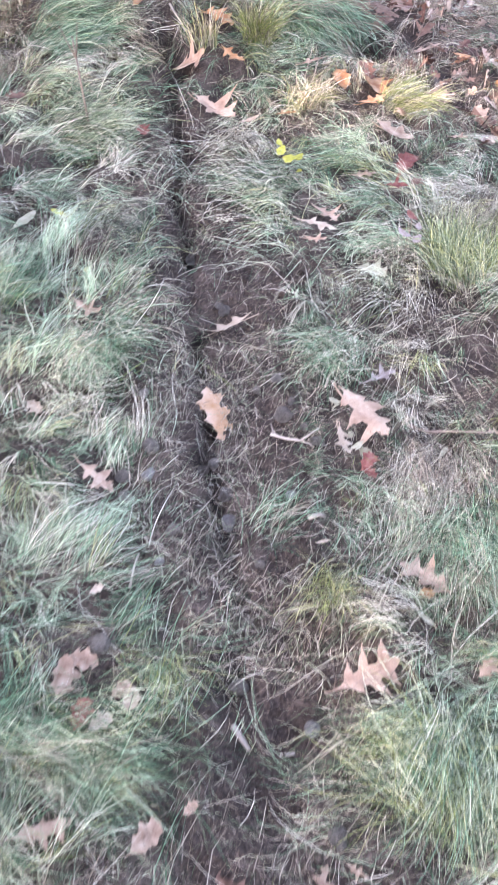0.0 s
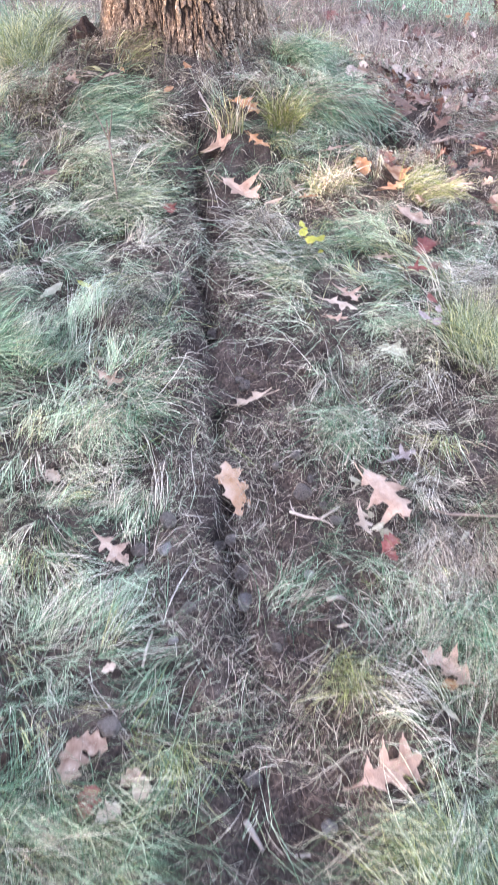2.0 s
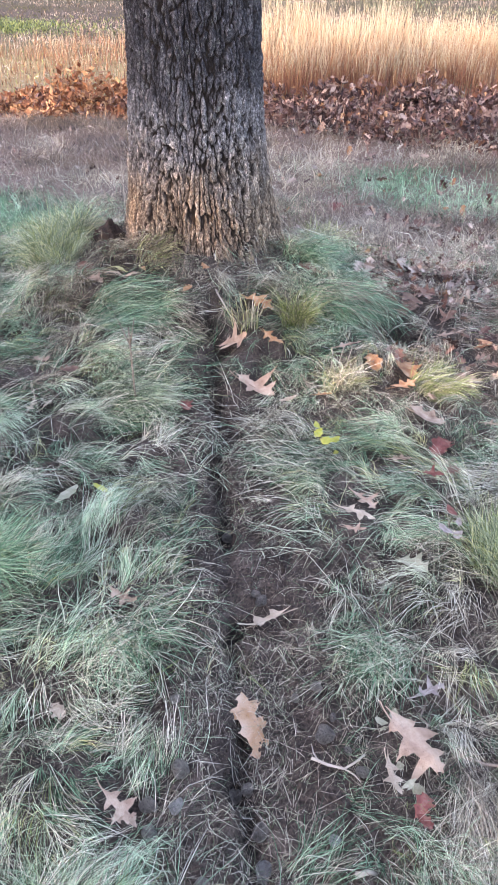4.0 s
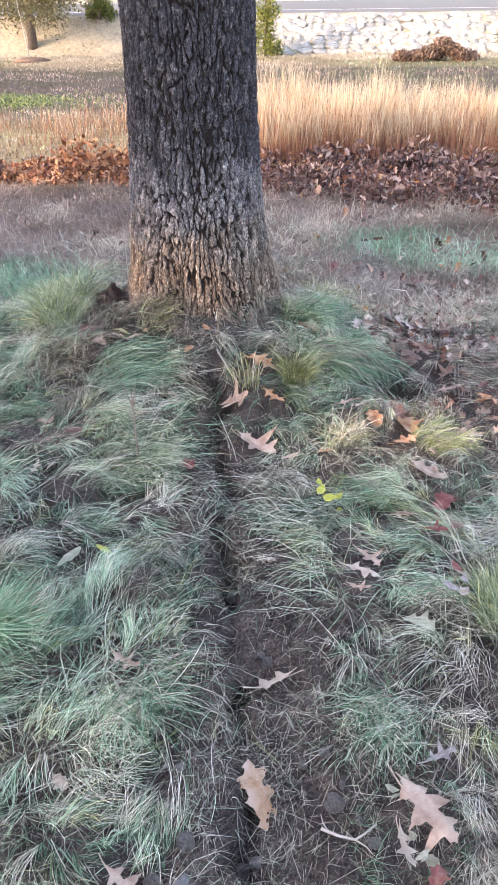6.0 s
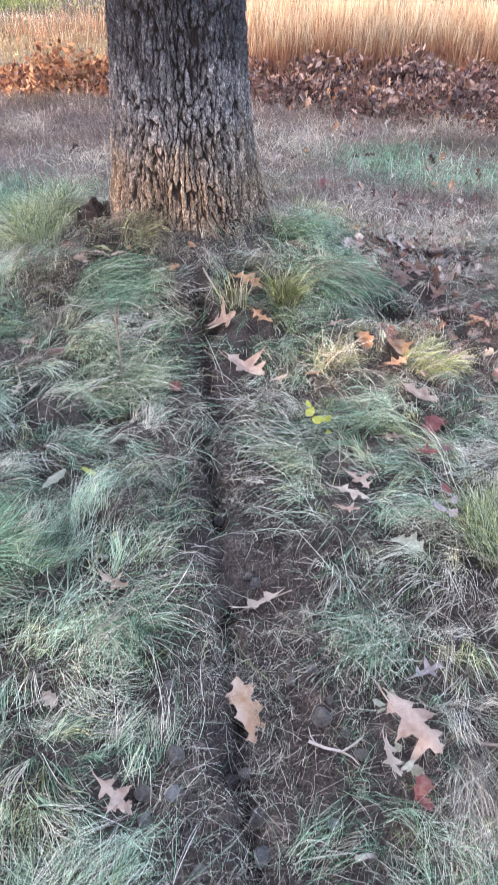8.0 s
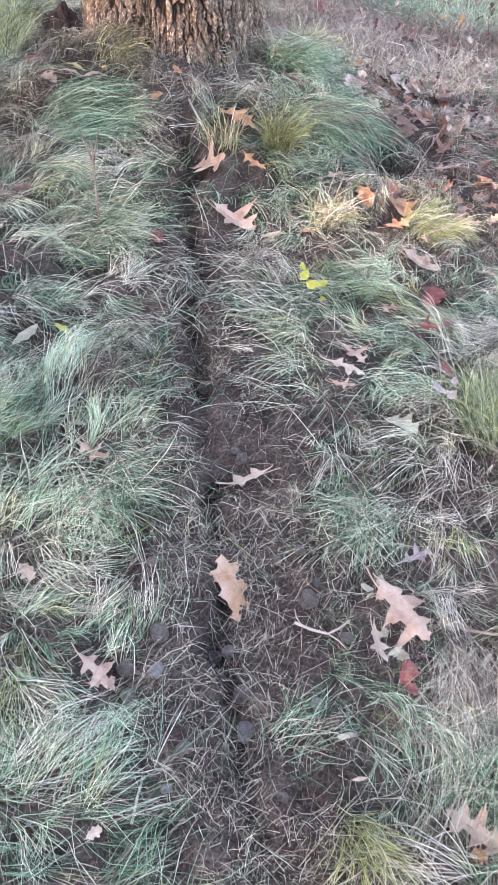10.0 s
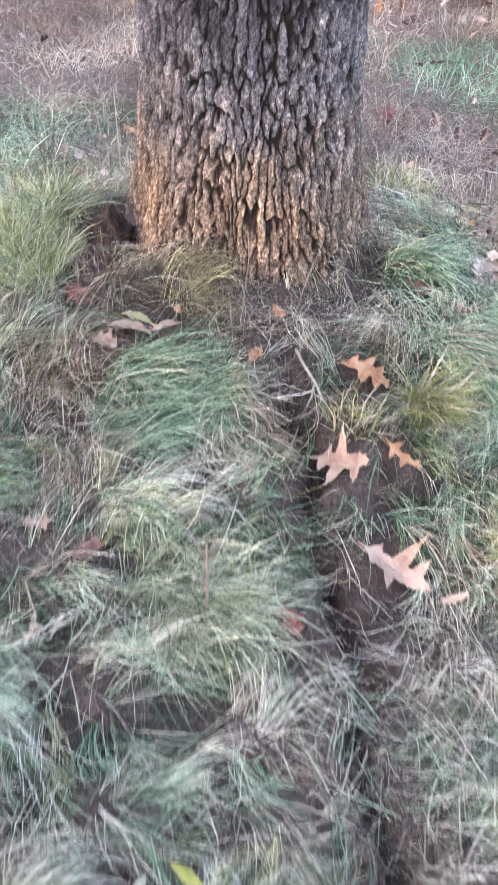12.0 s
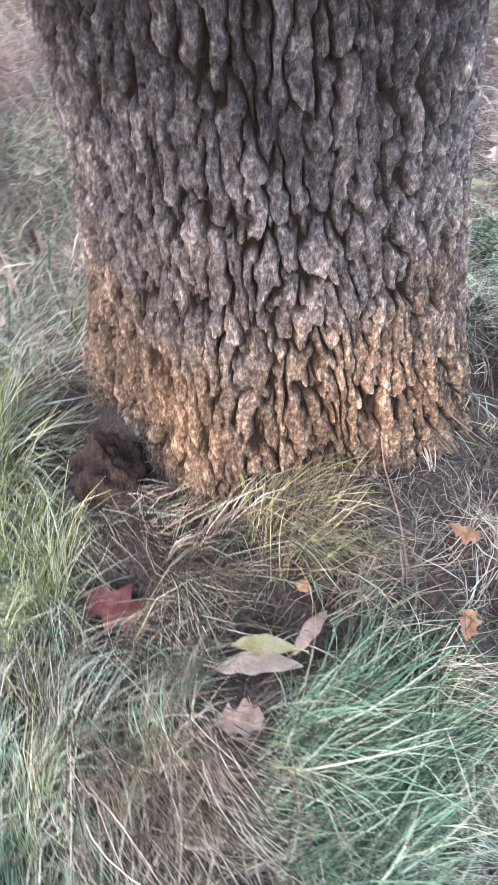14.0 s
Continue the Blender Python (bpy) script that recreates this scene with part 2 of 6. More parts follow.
def soil_material():
    m, n, l, b = material("ground_soil_and_thatch", 0.95, 0.15)
    pos = n.new("ShaderNodeNewGeometry").outputs["Position"]
    a = noise_node(n, l, 9, 6, 0.65, pos)
    f = noise_node(n, l, 140, 4, 0.6, pos)
    soil = ramp(n, [(0.3, (0.038, 0.030, 0.026)), (0.55, (0.105, 0.081, 0.067)), (0.75, (0.20, 0.158, 0.132))])
    l.new(a.outputs[0], soil.inputs[0])
    speck = ramp(n, [(0.35, (0.45, 0.45, 0.45)), (0.6, (1.15, 1.15, 1.15)), (0.74, (2.3, 2.2, 2.0))])
    l.new(f.outputs[0], speck.inputs[0])
    near = mix(n, l, 1.0, soil.outputs[0], speck.outputs[0], "MULTIPLY")
    # bands of the field beyond, by distance from the path; dark ones include shade
    sep = n.new("ShaderNodeSeparateXYZ")
    l.new(pos, sep.inputs[0])
    wob = noise_node(n, l, 0.35, 4, 0.6, pos)
    add = n.new("ShaderNodeMath")
    add.operation = "MULTIPLY_ADD"
    l.new(wob.outputs[0], add.inputs[0])
    add.inputs[1].default_value = 7.0
    l.new(sep.outputs["Y"], add.inputs[2])
    scale = n.new("ShaderNodeMapRange")
    scale.inputs["From Min"].default_value, scale.inputs["From Max"].default_value = 3.5, 103.5
    l.new(add.outputs[0], scale.inputs["Value"])
    bands = ramp(n, [(0.0, (0.13, 0.10, 0.085)), (0.05, (0.20, 0.16, 0.14)), (0.09, (0.20, 0.13, 0.10)), (0.12, (0.27, 0.22, 0.125)), (0.15, (0.27, 0.235, 0.13)), (0.175, (0.11, 0.10, 0.072)), (0.22, (0.085, 0.072, 0.066)), (0.28, (0.085, 0.082, 0.058)), (0.315, (0.30, 0.26, 0.16)), (0.345, (0.40, 0.36, 0.27)), (0.55, (0.40, 0.36, 0.26)), (0.8, (0.20, 0.19, 0.12))])
    l.new(scale.outputs[0], bands.inputs[0])
    g = noise_node(n, l, 6, 6, 0.7, pos)
    tone = ramp(n, [(0.3, (0.65, 0.66, 0.66)), (0.7, (1.25, 1.22, 1.15))])
    l.new(g.outputs[0], tone.inputs[0])
    far = mix(n, l, 1.0, bands.outputs[0], tone.outputs[0], "MULTIPLY")
    step = n.new("ShaderNodeMapRange")
    step.inputs["From Min"].default_value, step.inputs["From Max"].default_value = 3.6, 6.5
    l.new(sep.outputs["Y"], step.inputs["Value"])
    l.new(mix(n, l, step.outputs[0], near, far), b.inputs["Base Color"])
    bump(n, l, b, f.outputs[0], 0.7, 0.012)
    return m


SOIL = soil_material()


def bark_material():
    m, n, l, b = material("oak_bark", 0.9, 0.2)
    pos = n.new("ShaderNodeNewGeometry").outputs["Position"]
    at, own = n.new("ShaderNodeAttribute"), n.new("ShaderNodeAttribute")
    at.attribute_name, own.attribute_name = "plate", "tone"
    st = n.new("ShaderNodeVectorMath")
    st.operation = "MULTIPLY"
    l.new(pos, st.inputs[0])
    st.inputs[1].default_value = (1.0, 1.0, 0.55)
    grain = noise_node(n, l, 150, 8, 0.75, st.outputs[0], 0.4)
    blotch = noise_node(n, l, 7, 4, 0.6, pos)
    grey = ramp(n, [(0.34, (0.062, 0.058, 0.062)), (0.50, (0.205, 0.196, 0.203)), (0.66, (0.62, 0.61, 0.61))])
    l.new(grain.outputs[0], grey.inputs[0])
    tan = ramp(n, [(0.34, (0.064, 0.044, 0.034)), (0.50, (0.195, 0.142, 0.106)), (0.64, (0.56, 0.475, 0.36))])
    l.new(grain.outputs[0], tan.inputs[0])
    # soil splash and weathering to knee height, with warm sunlight put into the tan
    sep = n.new("ShaderNodeSeparateXYZ")
    l.new(pos, sep.inputs[0])
    add = n.new("ShaderNodeMath")
    add.operation = "MULTIPLY_ADD"
    l.new(blotch.outputs[0], add.inputs[0])
    add.inputs[1].default_value = -0.6
    l.new(sep.outputs["Z"], add.inputs[2])
    low = n.new("ShaderNodeMapRange")
    low.interpolation_type = "SMOOTHSTEP"
    low.inputs["From Min"].default_value, low.inputs["From Max"].default_value = 0.42, -0.04
    l.new(add.outputs[0], low.inputs["Value"])
    # the grey is darkened by height, so the upper trunk reads darker
    up_trunk = n.new("ShaderNodeMapRange")
    up_trunk.interpolation_type = "SMOOTHSTEP"
    up_trunk.inputs["From Min"].default_value, up_trunk.inputs["From Max"].default_value = 0.28, 0.62
    l.new(add.outputs[0], up_trunk.inputs["Value"])
    darker_grey = mix(n, l, 1.0, grey.outputs[0], (0.33, 0.33, 0.355), "MULTIPLY")
    c = mix(n, l, low.outputs[0], mix(n, l, up_trunk.outputs[0], grey.outputs[0], darker_grey), tan.outputs[0])
    # every plate has its own shade
    each = ramp(n, [(0.2, (0.62, 0.62, 0.64)), (0.6, (1.1, 1.1, 1.1)), (0.85, (2.0, 1.95, 1.88))])
    l.new(own.outputs["Fac"], each.inputs[0])
    c = mix(n, l, 1.0, c, each.outputs[0], "MULTIPLY")
    # crusts of lichen on the plates
    lich = noise_node(n, l, 24, 8, 0.8, pos)
    lr = ramp(n, [(0.57, (0, 0, 0)), (0.66, (1, 1, 1))])
    l.new(lich.outputs[0], lr.inputs[0])
    lm = n.new("ShaderNodeMath")
    lm.operation = "MULTIPLY"
    l.new(lr.outputs[0], lm.inputs[0])
    l.new(at.outputs["Fac"], lm.inputs[1])
    c = mix(n, l, lm.outputs[0], c, mix(n, l, grain.outputs[0], (0.12, 0.14, 0.12), (0.52, 0.56, 0.50)))
    # dark inner bark, with the shade of the furrows put into its colour
    inner_shade = mix(n, l, blotch.outputs[0], (0.015, 0.012, 0.011), (0.048, 0.035, 0.029))
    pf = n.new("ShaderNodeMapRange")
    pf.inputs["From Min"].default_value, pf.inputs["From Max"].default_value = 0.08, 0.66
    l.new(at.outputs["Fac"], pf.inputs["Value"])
    l.new(mix(n, l, pf.outputs[0], inner_shade, c), b.inputs["Base Color"])
    bump(n, l, b, grain.outputs[0], 1.0, 0.012)
    return m


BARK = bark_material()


def leaf_material(name, stops, spot=(0.16, 0.09, 0.06), see_through=0.18):
    """Dry leaf: mottled between a few tones, with brown specks and fine relief."""
    m, n, l, b = material(name, 0.62, 0.3)
    tc = n.new("ShaderNodeTexCoord").outputs["Object"]
    info = n.new("ShaderNodeObjectInfo")
    shift = n.new("ShaderNodeVectorMath")
    shift.operation = "ADD"
    l.new(tc, shift.inputs[0])
    l.new(info.outputs["Random"], shift.inputs[1])
    v = shift.outputs[0]
    a = noise_node(n, l, 3.5, 4, 0.6, v)
    r = ramp(n, stops)
    l.new(a.outputs[0], r.inputs[0])
    s = noise_node(n, l, 26, 3, 0.6, v)
    sr = ramp(n, [(0.66, (0, 0, 0)), (0.74, (0.7, 0.7, 0.7))])
    l.new(s.outputs[0], sr.inputs[0])
    c = mix(n, l, sr.outputs[0], r.outputs[0], spot)
    hue = n.new("ShaderNodeHueSaturation")
    mr = n.new("ShaderNodeMapRange")
    mr.inputs["To Min"].default_value, mr.inputs["To Max"].default_value = 0.78, 1.18
    l.new(info.outputs["Random"], mr.inputs["Value"])
    l.new(mr.outputs[0], hue.inputs["Value"])
    l.new(c, hue.inputs["Color"])
    l.new(hue.outputs[0], b.inputs["Base Color"])
    bump(n, l, b, noise_node(n, l, 18, 4, 0.6, v).outputs[0], 0.35, 0.05)
    tr = n.new("ShaderNodeBsdfTranslucent")
    l.new(hue.outputs[0], tr.inputs["Color"])
    ms = n.new("ShaderNodeMixShader")
    ms.inputs[0].default_value = see_through
    l.new(b.outputs[0], ms.inputs[1])
    l.new(tr.outputs[0], ms.inputs[2])
    l.new(ms.outputs[0], n["Material Output"].inputs["Surface"])
    return m


LEAF_TAN = leaf_material("leaf_pinkish_tan", [(0.3, (0.34, 0.215, 0.152)), (0.5, (0.51, 0.362, 0.270)), (0.7, (0.66, 0.525, 0.41))])
LEAF_PALE = leaf_material("leaf_pale_beige", [(0.3, (0.46, 0.35, 0.255)), (0.5, (0.60, 0.49, 0.375)), (0.7, (0.72, 0.63, 0.50))])
LEAF_ORANGE = leaf_material("leaf_orange", [(0.3, (0.36, 0.15, 0.07)), (0.5, (0.54, 0.29, 0.15)), (0.7, (0.66, 0.46, 0.30))])
LEAF_RED = leaf_material("leaf_dull_red", [(0.3, (0.20, 0.06, 0.05)), (0.5, (0.33, 0.11, 0.09)), (0.7, (0.45, 0.22, 0.18))])
LEAF_BROWN = leaf_material("leaf_brown", [(0.3, (0.13, 0.07, 0.05)), (0.5, (0.24, 0.14, 0.10)), (0.7, (0.38, 0.25, 0.19))])
LEAF_YELLOW = leaf_material("leaf_yellow_green", [(0.3, (0.36, 0.38, 0.06)), (0.5, (0.50, 0.50, 0.10)), (0.7, (0.60, 0.58, 0.18))], (0.30, 0.28, 0.05))
LEAF_SAGE = leaf_material("leaf_pale_sage", [(0.3, (0.33, 0.335, 0.235)), (0.5, (0.46, 0.45, 0.325)), (0.7, (0.60, 0.57, 0.44))])
LEAF_LILAC = leaf_material("leaf_lilac", [(0.3, (0.36, 0.285, 0.27)), (0.5, (0.50, 0.425, 0.40)), (0.7, (0.66, 0.59, 0.54))])


def plain(name, dark, light, scale=20, rough=0.85, relief=0.4, size=0.01):
    m, n, l, b = material(name, rough, 0.25)
    tc = n.new("ShaderNodeTexCoord").outputs["Object"]
    info = n.new("ShaderNodeObjectInfo")
    shift = n.new("ShaderNodeVectorMath")
    shift.operation = "ADD"
    l.new(tc, shift.inputs[0])
    l.new(info.outputs["Random"], shift.inputs[1])
    t = noise_node(n, l, scale, 5, 0.65, shift.outputs[0])
    r = ramp(n, [(0.3, dark), (0.7, light)])
    l.new(t.outputs[0], r.inputs[0])
    hue = n.new("ShaderNodeHueSaturation")
    mr = n.new("ShaderNodeMapRange")
    mr.inputs["To Min"].default_value, mr.inputs["To Max"].default_value = 0.8, 1.15
    l.new(info.outputs["Random"], mr.inputs["Value"])
    l.new(mr.outputs[0], hue.inputs["Value"])
    l.new(r.outputs[0], hue.inputs["Color"])
    l.new(hue.outputs[0], b.inputs["Base Color"])
    bump(n, l, b, t.outputs[0], relief, size)
    return m


STONE = plain("stone_grey_brown", (0.20, 0.178, 0.155), (0.42, 0.385, 0.345), 5, 0.95, 1.0, 0.3)
ROTTEN = plain("rotten_wood", (0.028, 0.020, 0.017), (0.105, 0.070, 0.052), 9, 0.95, 1.0, 0.06)
STONE_PALE = plain("stone_pale", (0.24, 0.235, 0.22), (0.46, 0.45, 0.43), 5, 0.9, 0.8, 0.2)
RIPRAP = plain("riprap_stone", (0.25, 0.248, 0.215), (0.50, 0.495, 0.435), 2.2, 0.9, 0.6, 0.08)
ASPHALT = plain("asphalt", (0.17, 0.172, 0.155), (0.25, 0.252, 0.23), 6, 0.9, 0.3, 0.01)
ROAD_PAINT = plain("road_paint_white", (0.68, 0.68, 0.66), (0.82, 0.82, 0.80), 4, 0.7, 0.1)
TWIG = plain("twig_grey", (0.16, 0.12, 0.095), (0.36, 0.29, 0.24), 40, 0.9)
TWIG_PALE = plain("twig_pale", (0.38, 0.33, 0.27), (0.60, 0.54, 0.46), 40, 0.9)
BARK_FAR = plain("bark_plain", (0.08, 0.065, 0.055), (0.19, 0.16, 0.14), 9, 0.95, 0.7, 0.03)
CEDAR = grass_material("cedar_foliage", [(0.0, (0.04, 0.065, 0.02)), (0.5, (0.13, 0.16, 0.035)), (1.0, (0.28, 0.28, 0.07))], 0.7)
OLIVE = grass_material("olive_foliage", [(0.0, (0.05, 0.055, 0.03)), (0.5, (0.11, 0.11, 0.055)), (1.0, (0.22, 0.19, 0.10))], 0.7)
WOODS = grass_material("autumn_foliage", [(0.0, (0.06, 0.05, 0.03)), (0.5, (0.13, 0.10, 0.05)), (1.0, (0.26, 0.17, 0.08))], 0.8, 0.08)
BRUSH = grass_material("brush_brown", [(0.0, (0.09, 0.058, 0.048)), (0.5, (0.19, 0.125, 0.10)), (1.0, (0.32, 0.23, 0.18))], 0.8)
DRIFT = grass_material("leaf_drift", [(0.0, (0.05, 0.027, 0.026)), (0.4, (0.135, 0.068, 0.060)), (0.75, (0.28, 0.165, 0.145)), (1.0, (0.52, 0.39, 0.34))], 0.65, 0.15)
# orange leaves, also used as the sunlit copy of the drift
DRIFT_ORANGE = grass_material("leaf_drift_orange", [(0.0, (0.13, 0.045, 0.03)), (0.5, (0.31, 0.135, 0.072)), (1.0, (0.52, 0.32, 0.19))], 0.65, 0.15)
DRIFT_PINK = grass_material("leaf_litter_pink", [(0.0, (0.22, 0.15, 0.135)), (0.5, (0.45, 0.34, 0.31)), (1.0, (0.66, 0.57, 0.53))], 0.65, 0.15)




# ---- ground: one sheet to the horizon ----
def spread(lo, hi, step, out_lo, out_hi, grow=1.16):
    mid = list(np.arange(lo, hi + step / 2, step))
    s, v, up = step, mid[-1], []
    while v < out_hi:
        s = min(s * grow, 20)
        v += s
        up.append(v)
    s, v, down = step, mid[0], []
    while v > out_lo:
        s = min(s * grow, 20)
        v -= s
        down.append(v)
    return np.array(down[::-1] + mid + up)


def build_ground():
    xs, ys = spread(-1.2, 1.2, 0.012, -420, 420), spread(-0.1, 3.8, 0.012, -120, 480)
    ys = np.unique(np.concatenate([ys, np.arange(33, 38, 0.25), [53.0]]))
    gx, gy = np.meshgrid(xs, ys)
    v = np.stack([gx, gy, ground(gx, gy)], -1).reshape(-1, 3)
    w = len(xs)
    i = (np.arange(len(ys) - 1)[:, None] * w + np.arange(w - 1)).ravel()
    q = np.stack([i, i + 1, i + 1 + w, i + w], 1)
    ob = new("ground", fast_mesh("ground", v, q, [SOIL]))
    return tagged(ob, "dark brown soil and thatch running out into dry fields", "ground", kind="structure")


build_ground()

rng = np.random.default_rng(7)


def scatter(k, x0, x1, y0, y1, keep):
    pts = np.zeros((0, 2))
    while len(pts) < k:
        c = np.stack([rng.uniform(x0, x1, k), rng.uniform(y0, y1, k)], 1)
        pts = np.concatenate([pts, c[rng.random(k) < keep(c[:, 0], c[:, 1])]])
    return pts[:k]


def off_trunk(x, y, r=0.40):
    return (np.hypot(x - TRUNK[0], y - TRUNK[1]) > r).astype(float)


# ---- the oak ----
def plates(u, v, seed, jitter=0.42):
    """Staggered cells: distance to the nearest joint, and a number of its own for each cell."""
    iv = np.floor(v)
    f1, f2, own = np.full(u.shape, 9.0), np.full(u.shape, 9.0), np.zeros(u.shape)
    for dv in (-1, 0, 1):
        cv = iv + dv
        off = 0.5 * np.mod(cv, 2)
        iu = np.floor(u - off)
        for du in (-1, 0, 1):
            cu = iu + du
            pu = cu + off + 0.5 + jitter * (lattice(cu, cv, seed) - 0.5) * 2
            pv = cv + 0.5 + jitter * (lattice(cu, cv, seed + 3) - 0.5) * 2
            d = np.hypot(u - pu, v - pv)
            near = d < f1
            f2 = np.where(near, f1, np.minimum(f2, d))
            own = np.where(near, lattice(cu, cv, seed + 7), own)
            f1 = np.where(near, d, f1)
    return f2 - f1, own


def oak_radius(z):
    return 0.281 + 0.0177 * (np.minimum(z, 1.4) - 0.6) + 0.135 * np.exp(-(z - 0.1) / 0.4857) - 0.012 * np.maximum(z - 1.4, 0)


def build_oak():
    oak = thing("oak_tree", (TRUNK[0], TRUNK[1], gz(*TRUNK) - 0.1), "mature oak with furrowed grey bark, tan at its foot", "tree")
    base = Vector(oak.location)
    zs = np.concatenate([np.arange(-0.05, 1.46, 0.0056), np.linspace(1.48, 5.2, 50)])
    # the furthest side is coarser than the one that faces the path
    th = radians(90) + np.radians(np.concatenate([np.linspace(0, 62, 40, endpoint=False), np.linspace(62, 285, 660, endpoint=False), np.linspace(285, 360, 50, endpoint=False)]))
    na = len(th)
    a, z = np.meshgrid(th, zs)
    u = (a - radians(90)) * 11.6
    # interlacing ridges between narrow wandering furrows, cracked across into flat, flaking plates
    sway = 1.6 * (vnoise(u / 5.0, z * 2.2, 41) - 0.5) + 0.9 * (vnoise(u / 1.8, z * 7.0, 43) - 0.5) + 0.55 * (vnoise(u * 1.1, z * 24, 44) - 0.5) + 0.50 * (vnoise(u * 2.4, z * 70, 45) - 0.5)
    wu = u + sway
    wv = z * 7.0 + 1.3 * (vnoise(u / 2.0, z * 4.0, 46) - 0.5) + 0.6 * (vnoise(u * 1.2, z * 20, 47) - 0.5)
    joint, own = plates(wu, wv, 14)
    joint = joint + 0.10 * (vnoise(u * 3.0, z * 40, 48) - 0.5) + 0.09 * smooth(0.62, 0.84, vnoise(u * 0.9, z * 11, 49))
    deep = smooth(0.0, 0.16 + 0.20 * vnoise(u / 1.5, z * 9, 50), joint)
    crack, chip = plates(wu * 1.35 + 0.7, z * 27 + 1.2 * own + 0.9 * (vnoise(u * 2, z * 34, 51) - 0.5), 25)
    scale, flake = plates(wu * 3.3, z * 66 + own, 31)
    bite = smooth(0.0, 0.17, crack + 0.12 * (own - 0.3))
    # colour mask: ridge tops light, flanks and furrows dark, as shade falls
    plate = deep * (0.55 + 0.45 * bite) * (0.80 + 0.20 * smooth(0.0, 0.2, scale)) * (0.62 + 0.38 * smooth(0.05, 0.60, joint))
    h = 0.0150 * deep + 0.003 * bite * deep + 0.004 * (own - 0.5) * deep + 0.0075 * (chip - 0.5) * deep + 0.0055 * (flake - 0.5) * deep
    h = h + 0.003 * deep * smooth(0.1, 0.8, joint) + 0.007 * (fbm(u * 6, z * 75, 20, 3) - 0.5)
    flare = 1 + 0.07 * smooth(0.6, 0.0, z) * np.sin(a * 5 + 0.4) + 0.012 * np.sin(a * 3 + 1.0)
    r = oak_radius(z) * flare + h - 0.019
    x = TRUNK[0] + (-0.0088) * (z - 0.6) + r * np.cos(a)
    y = TRUNK[1] + TREE_LEAN * (z - 0.6) + r * np.sin(a)
    v = np.stack([x - base.x, y - base.y, z - base.z], -1).reshape(-1, 3)
    i = np.arange(len(zs) - 1)[:, None] * na
    j = np.arange(na)
    q = np.stack([i + j, i + (j + 1) % na, i + na + (j + 1) % na, i + na + j], -1).reshape(-1, 4)
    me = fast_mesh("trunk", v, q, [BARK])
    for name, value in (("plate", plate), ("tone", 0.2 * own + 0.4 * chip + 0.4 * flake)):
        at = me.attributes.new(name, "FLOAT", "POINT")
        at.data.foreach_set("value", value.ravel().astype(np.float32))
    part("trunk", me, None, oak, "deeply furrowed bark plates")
    # limbs above, out of view
    r5 = random.Random(3)
    top = Vector((0, TREE_LEAN * 4.6, 5.2 - base.z))
    tips = []
    for k in range(6):
        az = k * 1.05 + r5.uniform(-0.3, 0.3)
        pts, rad, p, el = [], [], top - Vector((0, 0.12 * 0.6, 0.6 * (k % 3))), 0.75
        for s in range(7):
            pts.append(p.copy())
            rad.append(0.12 * (1 - s / 7.5))
            p = p + 0.75 * Vector((math.cos(az) * math.cos(el), math.sin(az) * math.cos(el), math.sin(el)))
            az, el = az + r5.uniform(-0.3, 0.3), el + r5.uniform(-0.25, 0.25)
        tips += pts[3:]
        part("limb", tube(pts, rad, 10), BARK_FAR, oak)
    part("crown", clumps("crown", tips, 1.0, 900, 0.10, 5), WOODS, oak, "thin autumn crown")
    return oak


def clumps(name, centres, reach, count, size, seed, squash=0.7):
    """Many small leaf blades round the given centres."""
    g = np.random.default_rng(seed)
    c = np.array([tuple(p) for p in centres])[g.integers(0, len(centres), count)]
    d = g.normal(0, 1, (count, 3))
    d /= np.linalg.norm(d, axis=1)[:, None]
    p = c + d * (reach * g.random(count) ** 0.45)[:, None] * np.array([1, 1, squash])
    a = g.normal(0, 1, (count, 3))
    a /= np.linalg.norm(a, axis=1)[:, None]
    b = np.cross(a, g.normal(0, 1, (count, 3)))
    b /= np.linalg.norm(b, axis=1)[:, None]
    s = (size * g.uniform(0.6, 1.3, count))[:, None]
    v = np.stack([p - a * s, p + b * s * 0.45, p + a * s, p - b * s * 0.45], 1).reshape(-1, 3)
    return fast_mesh(name, v, np.arange(count * 4).reshape(-1, 4))


build_oak()


# ---- beyond: road, stone embankment, shrubs ----
def build_road():
    xs = np.arange(-80, 81, 2.0)
    prof = [(37.2, 0.02), (38.0, 0.075), (45.0, 0.13), (52.0, 0.075), (52.8, 0.02)]
    v = np.array([(x, y, z + 0.04) for x in xs for y, z in prof])
    k = len(prof)
    i = (np.arange(len(xs) - 1)[:, None] * k + np.arange(k - 1)).ravel()
    road = tagged(new("road", fast_mesh("road", v, np.stack([i, i + k, i + k + 1, i + 1], 1), [ASPHALT])), "grey asphalt road with white edge lines", "road", kind="structure")
    for y in (38.6, 51.4):
        z = float(np.interp(y, [p[0] for p in prof], [p[1] for p in prof])) + 0.045
        vv = np.array([(x, y + o, z) for x in xs for o in (-0.09, 0.09)])
        i = np.arange(len(xs) - 1) * 2
        part("edge_line", fast_mesh("edge_line", vv, np.stack([i, i + 2, i + 3, i + 1], 1), [ROAD_PAINT]), None, road)


build_road()


